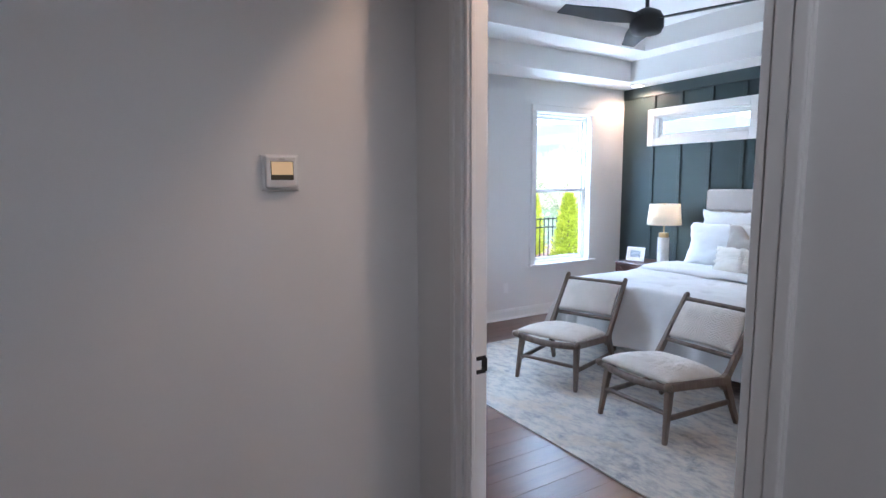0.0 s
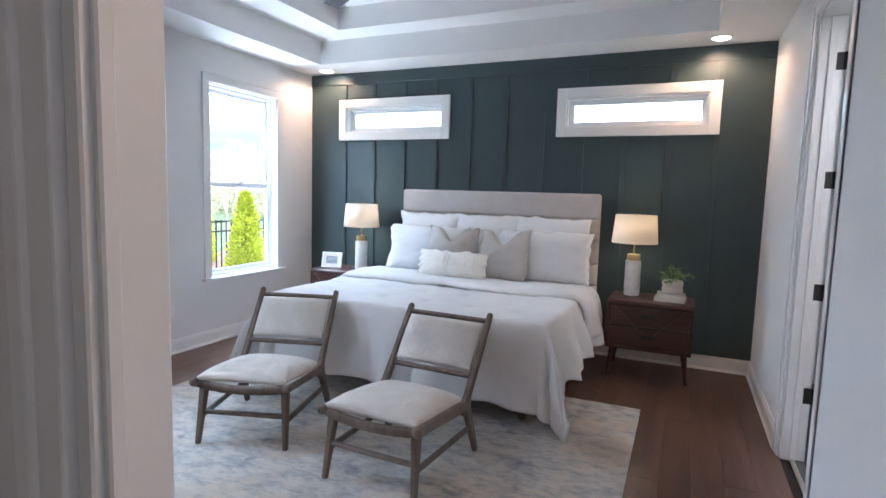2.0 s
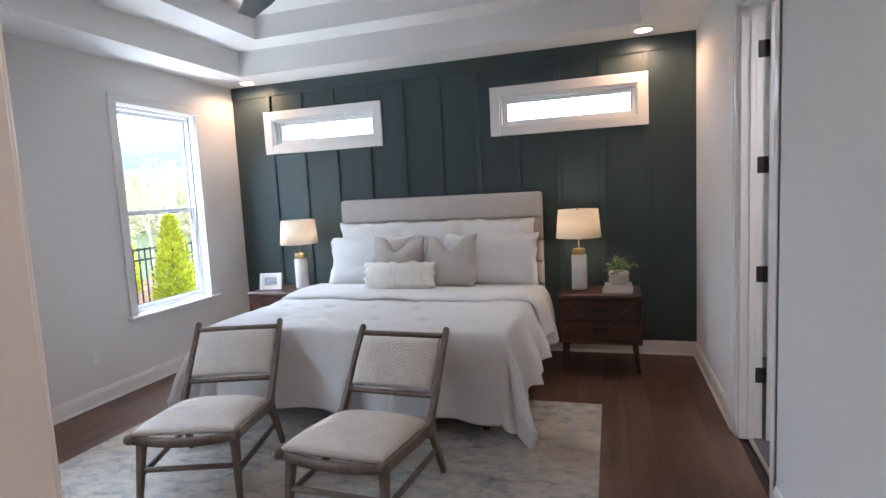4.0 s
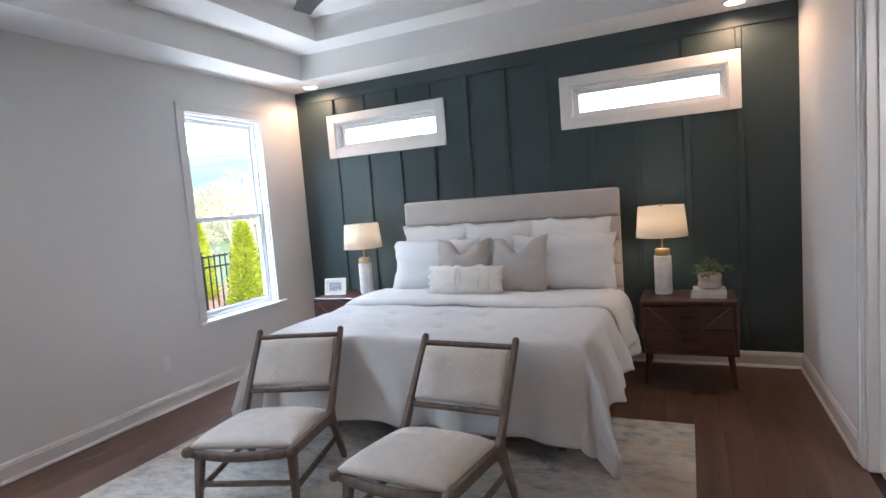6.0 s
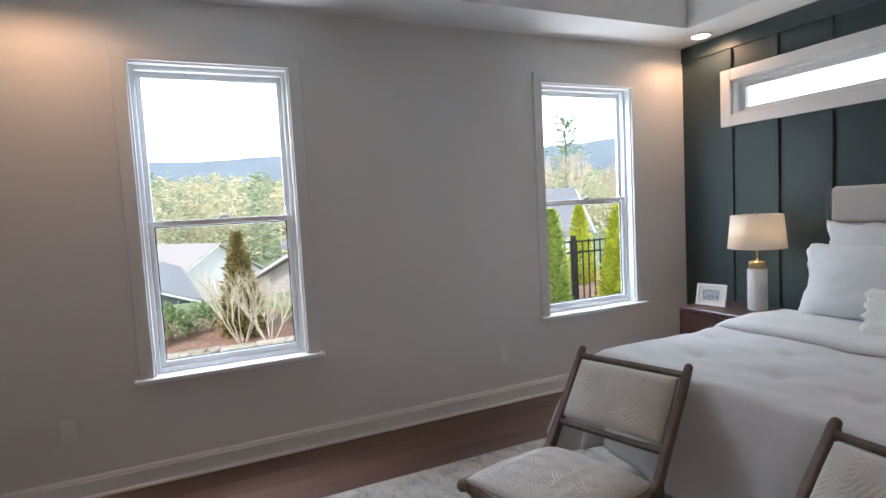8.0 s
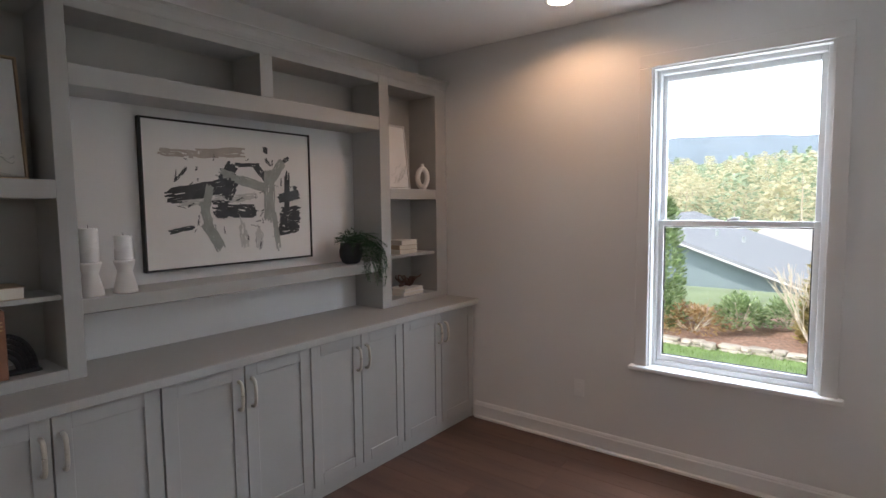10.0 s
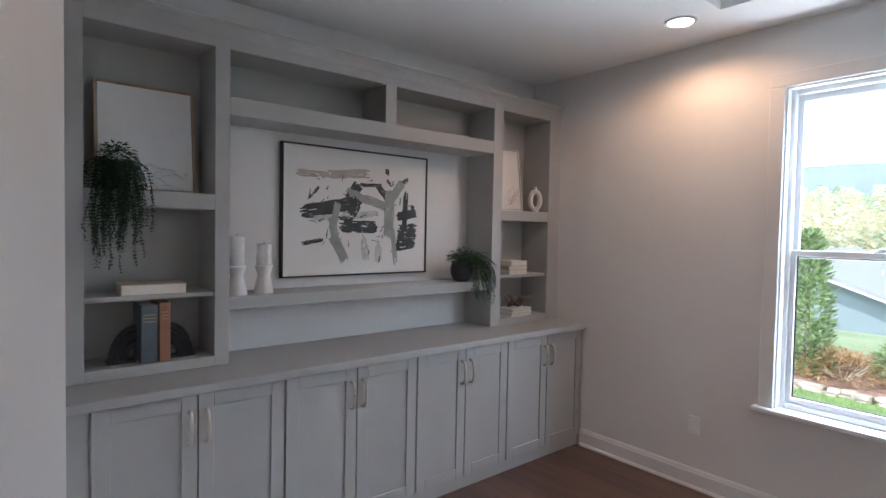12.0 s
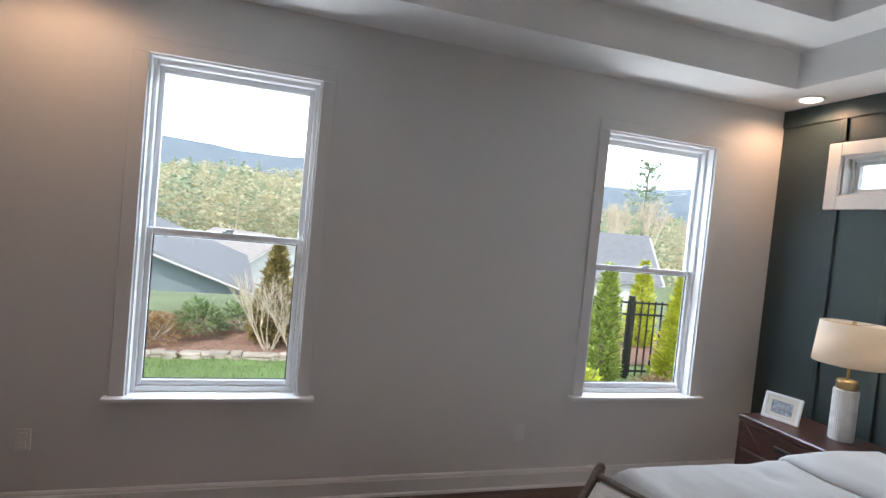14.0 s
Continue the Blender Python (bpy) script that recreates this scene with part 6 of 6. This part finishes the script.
while x < 11.05:
    if abs((x - 5.03) % 2.02) > 0.05:
        if me is None:
            o = part("picket", box(-0.008, 0.008, -0.008, 0.008, 0.05, 1.09), BLACK, fence)
            me = o.data
        else:
            o = new("picket", me)
            o.parent = fence
        o.location = (x, 0, 0)
    x += 0.11


def house(name, label, m, w, d, wall_h, rise, roof_mat, wall_mat, over=0.35):
    """A gabled house: ridge along local y, gable ends at y 0 and d, with a window and vent in the gable."""
    th = thing(name, label, "house", m)
    b = bmesh.new()
    prof = [(-w / 2, -4), (w / 2, -4), (w / 2, wall_h), (0, wall_h + rise), (-w / 2, wall_h)]
    a = [b.verts.new((x, 0, z)) for x, z in prof]
    c = [b.verts.new((x, d, z)) for x, z in prof]
    b.faces.new(a)
    b.faces.new(c[::-1])
    for i in range(5):
        b.faces.new((a[i], c[i], c[(i + 1) % 5], a[(i + 1) % 5]))
    part("wall", b, wall_mat, th)
    sl = rise / (w / 2)
    rf = bmesh.new()
    for s in (1, -1):
        e = w / 2 + over
        pts = [(0, wall_h + rise + 0.04), (s * e, wall_h - over * sl + 0.04), (s * e, wall_h - over * sl + 0.20), (0, wall_h + rise + 0.22)]
        a = [rf.verts.new((x, -over, z)) for x, z in pts]
        c = [rf.verts.new((x, d + over, z)) for x, z in pts]
        rf.faces.new(a)
        rf.faces.new(c[::-1])
        for i in range(4):
            rf.faces.new((a[i], c[i], c[(i + 1) % 4], a[(i + 1) % 4]))
    roof = part("roof", rf, roof_mat, th)
    fa = bmesh.new()
    for s in (1, -1):
        e = w / 2 + over
        plank(fa, (0, -over - 0.02, wall_h + rise + 0.10), (s * e, -over - 0.02, wall_h - over * sl + 0.10), 0.04, 0.22, 0.004, (0, 1, 0))
    part("fascia", fa, SIDINGB, th)
    vn = bmesh.new()
    for x, y in ((0.22 * w, 0.35 * d), (0.30 * w, 0.45 * d)):
        z = wall_h + rise - abs(x) * sl + 0.2
        bar(vn, (x, y, z), (x, y, z + 0.22), 0.06, 0.05, 10)
    part("roof_vent", vn, GREYINK, roof)
    win = bmesh.new()
    block(win, 0.10 * w - 0.16, 0.10 * w + 0.16, -0.03, 0.02, wall_h + 0.10, wall_h + 0.35, 0.01)
    part("gable_vent", win, GREYINK, th)
    return th


house("house", "grey-green gabled house with pale grey shingle roof down the slope", pose(-3.1, 18.5, -1.15, 0, 0, 4), 9.4, 13, 0.35, 1.75, ROOF, SIDING)
house("house", "pale house with tan shingle roof down the slope", pose(6.6, 20.5, -1.2, 0, 0, -28), 7.4, 11, 0.25, 2.0, ROOFB, BRICK)
house("house", "grey-roofed house beyond the fence", pose(21.5, 27.0, -0.6, 0, 0, 62), 9.0, 15, 0.6, 2.1, ROOF, SIDINGB)
house("house", "tan-roofed house far down the slope", pose(3.3, 52.0, -5.0, 0, 0, 35), 9.0, 12, 1.8, 2.6, ROOFB, SIDINGB)


def clump_tree(bm, rnd, x, y, z, h, r, size, n, cone=False):
    for i in range(n):
        a = rnd.uniform(0, 6.28)
        t = rnd.random()
        rad = r * (1 - t) ** 0.8 if cone else r * math.sin(math.pi * min(0.98, 0.22 + 0.76 * t)) ** 0.7
        k = rnd.uniform(0.3, 1.05)
        p = Vector((x + rad * k * math.cos(a), y + rad * k * math.sin(a), z + h * (0.12 + 0.88 * t)))
        leaf_blade(bm, p, Vector((math.cos(a), math.sin(a), rnd.uniform(-0.5, 0.8))), size * rnd.uniform(0.6, 1.4), rnd, 0.8)


rnd = random.Random(101)
far = bmesh.new()
farg = bmesh.new()
fart = bmesh.new()
for i in range(1150):
    deep = i >= 450
    y = rnd.uniform(240, 660) if deep else rnd.uniform(95, 260)
    x = rnd.uniform(-0.62, 1.25) * y
    h = rnd.uniform(9, 17)
    z = ground_z(x, y) - 2.5
    conif = rnd.random() < (0.16 if deep else 0.10)
    bmx = farg if conif or rnd.random() < 0.12 else far
    bar(fart, (x, y, z), (x, y, z + h * 0.8), 0.22, 0.06, 5)
    clump_tree(bmx, rnd, x, y, z, h * (1.15 if conif else 1), rnd.uniform(3.4, 6.2) * (0.6 if conif else 1), 1.9 if deep else 0.95, 110 if deep else 300, conif)
tagged(part("spring_woods", far, HAZELEAF), "far woods in spring leaf, paled for distance haze", "woods", kind="stuff")
tagged(part("green_woods", farg, HAZEGREEN), "far evergreen trees in the woods, paled for distance haze", "woods", kind="stuff")
tagged(part("wood_trunks", fart, TWIG), "bare trunks of the far woods", "trunks", kind="stuff")

pine = thing("pine_tree", "tall sparse pine standing above the woods", "tree", pose(34.5, 44.0, -4.0))
bm = bmesh.new()
part("trunk", bar(bmesh.new(), (0, 0, 0), (0, 0, 13.6), 0.28, 0.05, 8), BARK, pine)
for i in range(70):
    z = 4.5 + 9.0 * (i / 70)
    a = i * 2.4
    ln = (1 - i / 78) * 3.4 + 0.4
    for k in range(26):
        u = k / 26
        p = Vector((math.cos(a) * ln * u, math.sin(a) * ln * u, z + 0.35 * u + rnd.uniform(-0.2, 0.2)))
        leaf_blade(bm, p, Vector((math.cos(a), math.sin(a), rnd.uniform(-0.2, 0.9))), 0.42, rnd, 0.5)
# crown takes the same haze-paled green
part("crown", bm, HAZEGREEN, pine)
birch = thing("bare_tree", "pale bare deciduous tree beyond the fence", "tree", pose(31.0, 38.0, -3.6))
bm = bmesh.new()


def fork(bm, rnd, p, d, ln, r, depth):
    q = p + d * ln
    bar(bm, p, q, r, r * 0.7, 5)
    if depth:
        for k in range(3):
            nd = (d + Vector((rnd.uniform(-0.45, 0.45), rnd.uniform(-0.45, 0.45), rnd.uniform(0.0, 0.35)))).normalized()
            fork(bm, rnd, q, nd, ln * rnd.uniform(0.62, 0.82), r * 0.62, depth - 1)


fork(bm, rnd, Vector((0, 0, 0)), Vector((0.03, 0, 1)), 3.0, 0.16, 5)
part("limbs", bm, TWIG, birch)
for i in range(7):
    copy_thing(birch, pose(24 + 4.2 * i + rnd.uniform(-1, 1), 34 + rnd.uniform(0, 22), -4.0, 0, 0, rnd.uniform(0, 360)))

bm = bmesh.new()
n = 120
top, low = [], []
for i in range(n + 1):
    a = radians(25 + 130 * i / n)
    rr = 900
    h = 97 + 8 * noise.noise((i * 0.09, 0, 5)) + 4 * noise.noise((i * 0.9, 2, 5)) + 2.0 * noise.noise((i * 3.1, 4, 1))
    top.append(bm.verts.new((rr * math.cos(a), rr * math.sin(a), h)))
    low.append(bm.verts.new((rr * 0.7 * math.cos(a), rr * 0.7 * math.sin(a), -12)))
for i in range(n):
    bm.faces.new((low[i], low[i + 1], top[i + 1], top[i]))
tagged(part("backdrop_hills", bm, HAZEHILL), kind="structure")

# bright hazy sky above the horizon
bm = bmesh.new()
n = 72
rings = []
for r, z in ((1500, -60), (1500, 250), (1440, 520), (1300, 760)):
    rings.append([bm.verts.new((r * math.cos(2 * math.pi * i / n), r * math.sin(2 * math.pi * i / n), z)) for i in range(n)])
for p, q in zip(rings, rings[1:]):
    for i in range(n):
        bm.faces.new((p[i], p[(i + 1) % n], q[(i + 1) % n], q[i]))
tagged(part("backdrop_sky", bm, glow("hazy_sky", (0.90, 0.95, 1.0), HORIZON_GLOW)), kind="structure")

# ---- floor boards ----
rnd = random.Random(3)
floor_ob = bpy.data.objects["floor"]
shared = {}
row = 0
y = YS + 0.002
PW = 0.155


def board(x0, x1, y0, y1):
    key = (round(x1 - x0, 2), round(y1 - y0, 3))
    if key not in shared:
        w, h = x1 - x0, y1 - y0
        o = part("plank", box(0.0003, w - 0.0003, 0.0003, h - 0.0003, -0.012, 0.0, 0.0008), FLOORW, floor_ob)
        shared[key] = o.data
    else:
        o = new("plank", shared[key])
        o.parent = floor_ob
    o.location = (x0, y0, 0)


while y < YW - 0.01:
    y1 = min(y + PW, YW - 0.001)
    start = XD1 + 0.0 if y < PY1 - 0.1 else XB + 0.5
    start = XD0 - 0.05 if DY0 < y < DY1 else start
    x = start
    ln = rnd.choice((0.6, 0.9, 1.2))
    while x < XW - 0.001:
        x1 = min(x + ln, XW - 0.001)
        if XW - x1 < 0.25:
            x1 = XW - 0.001
        board(x, x1, y, y1)
        x = x1
        ln = rnd.choice((1.2, 1.5, 1.8))
    y = y1
tagged(part("floor_hall", box(-2.4, XD0 - 0.052, -1.6, PY0, -0.012, 0.0), FLOORW), kind="structure")
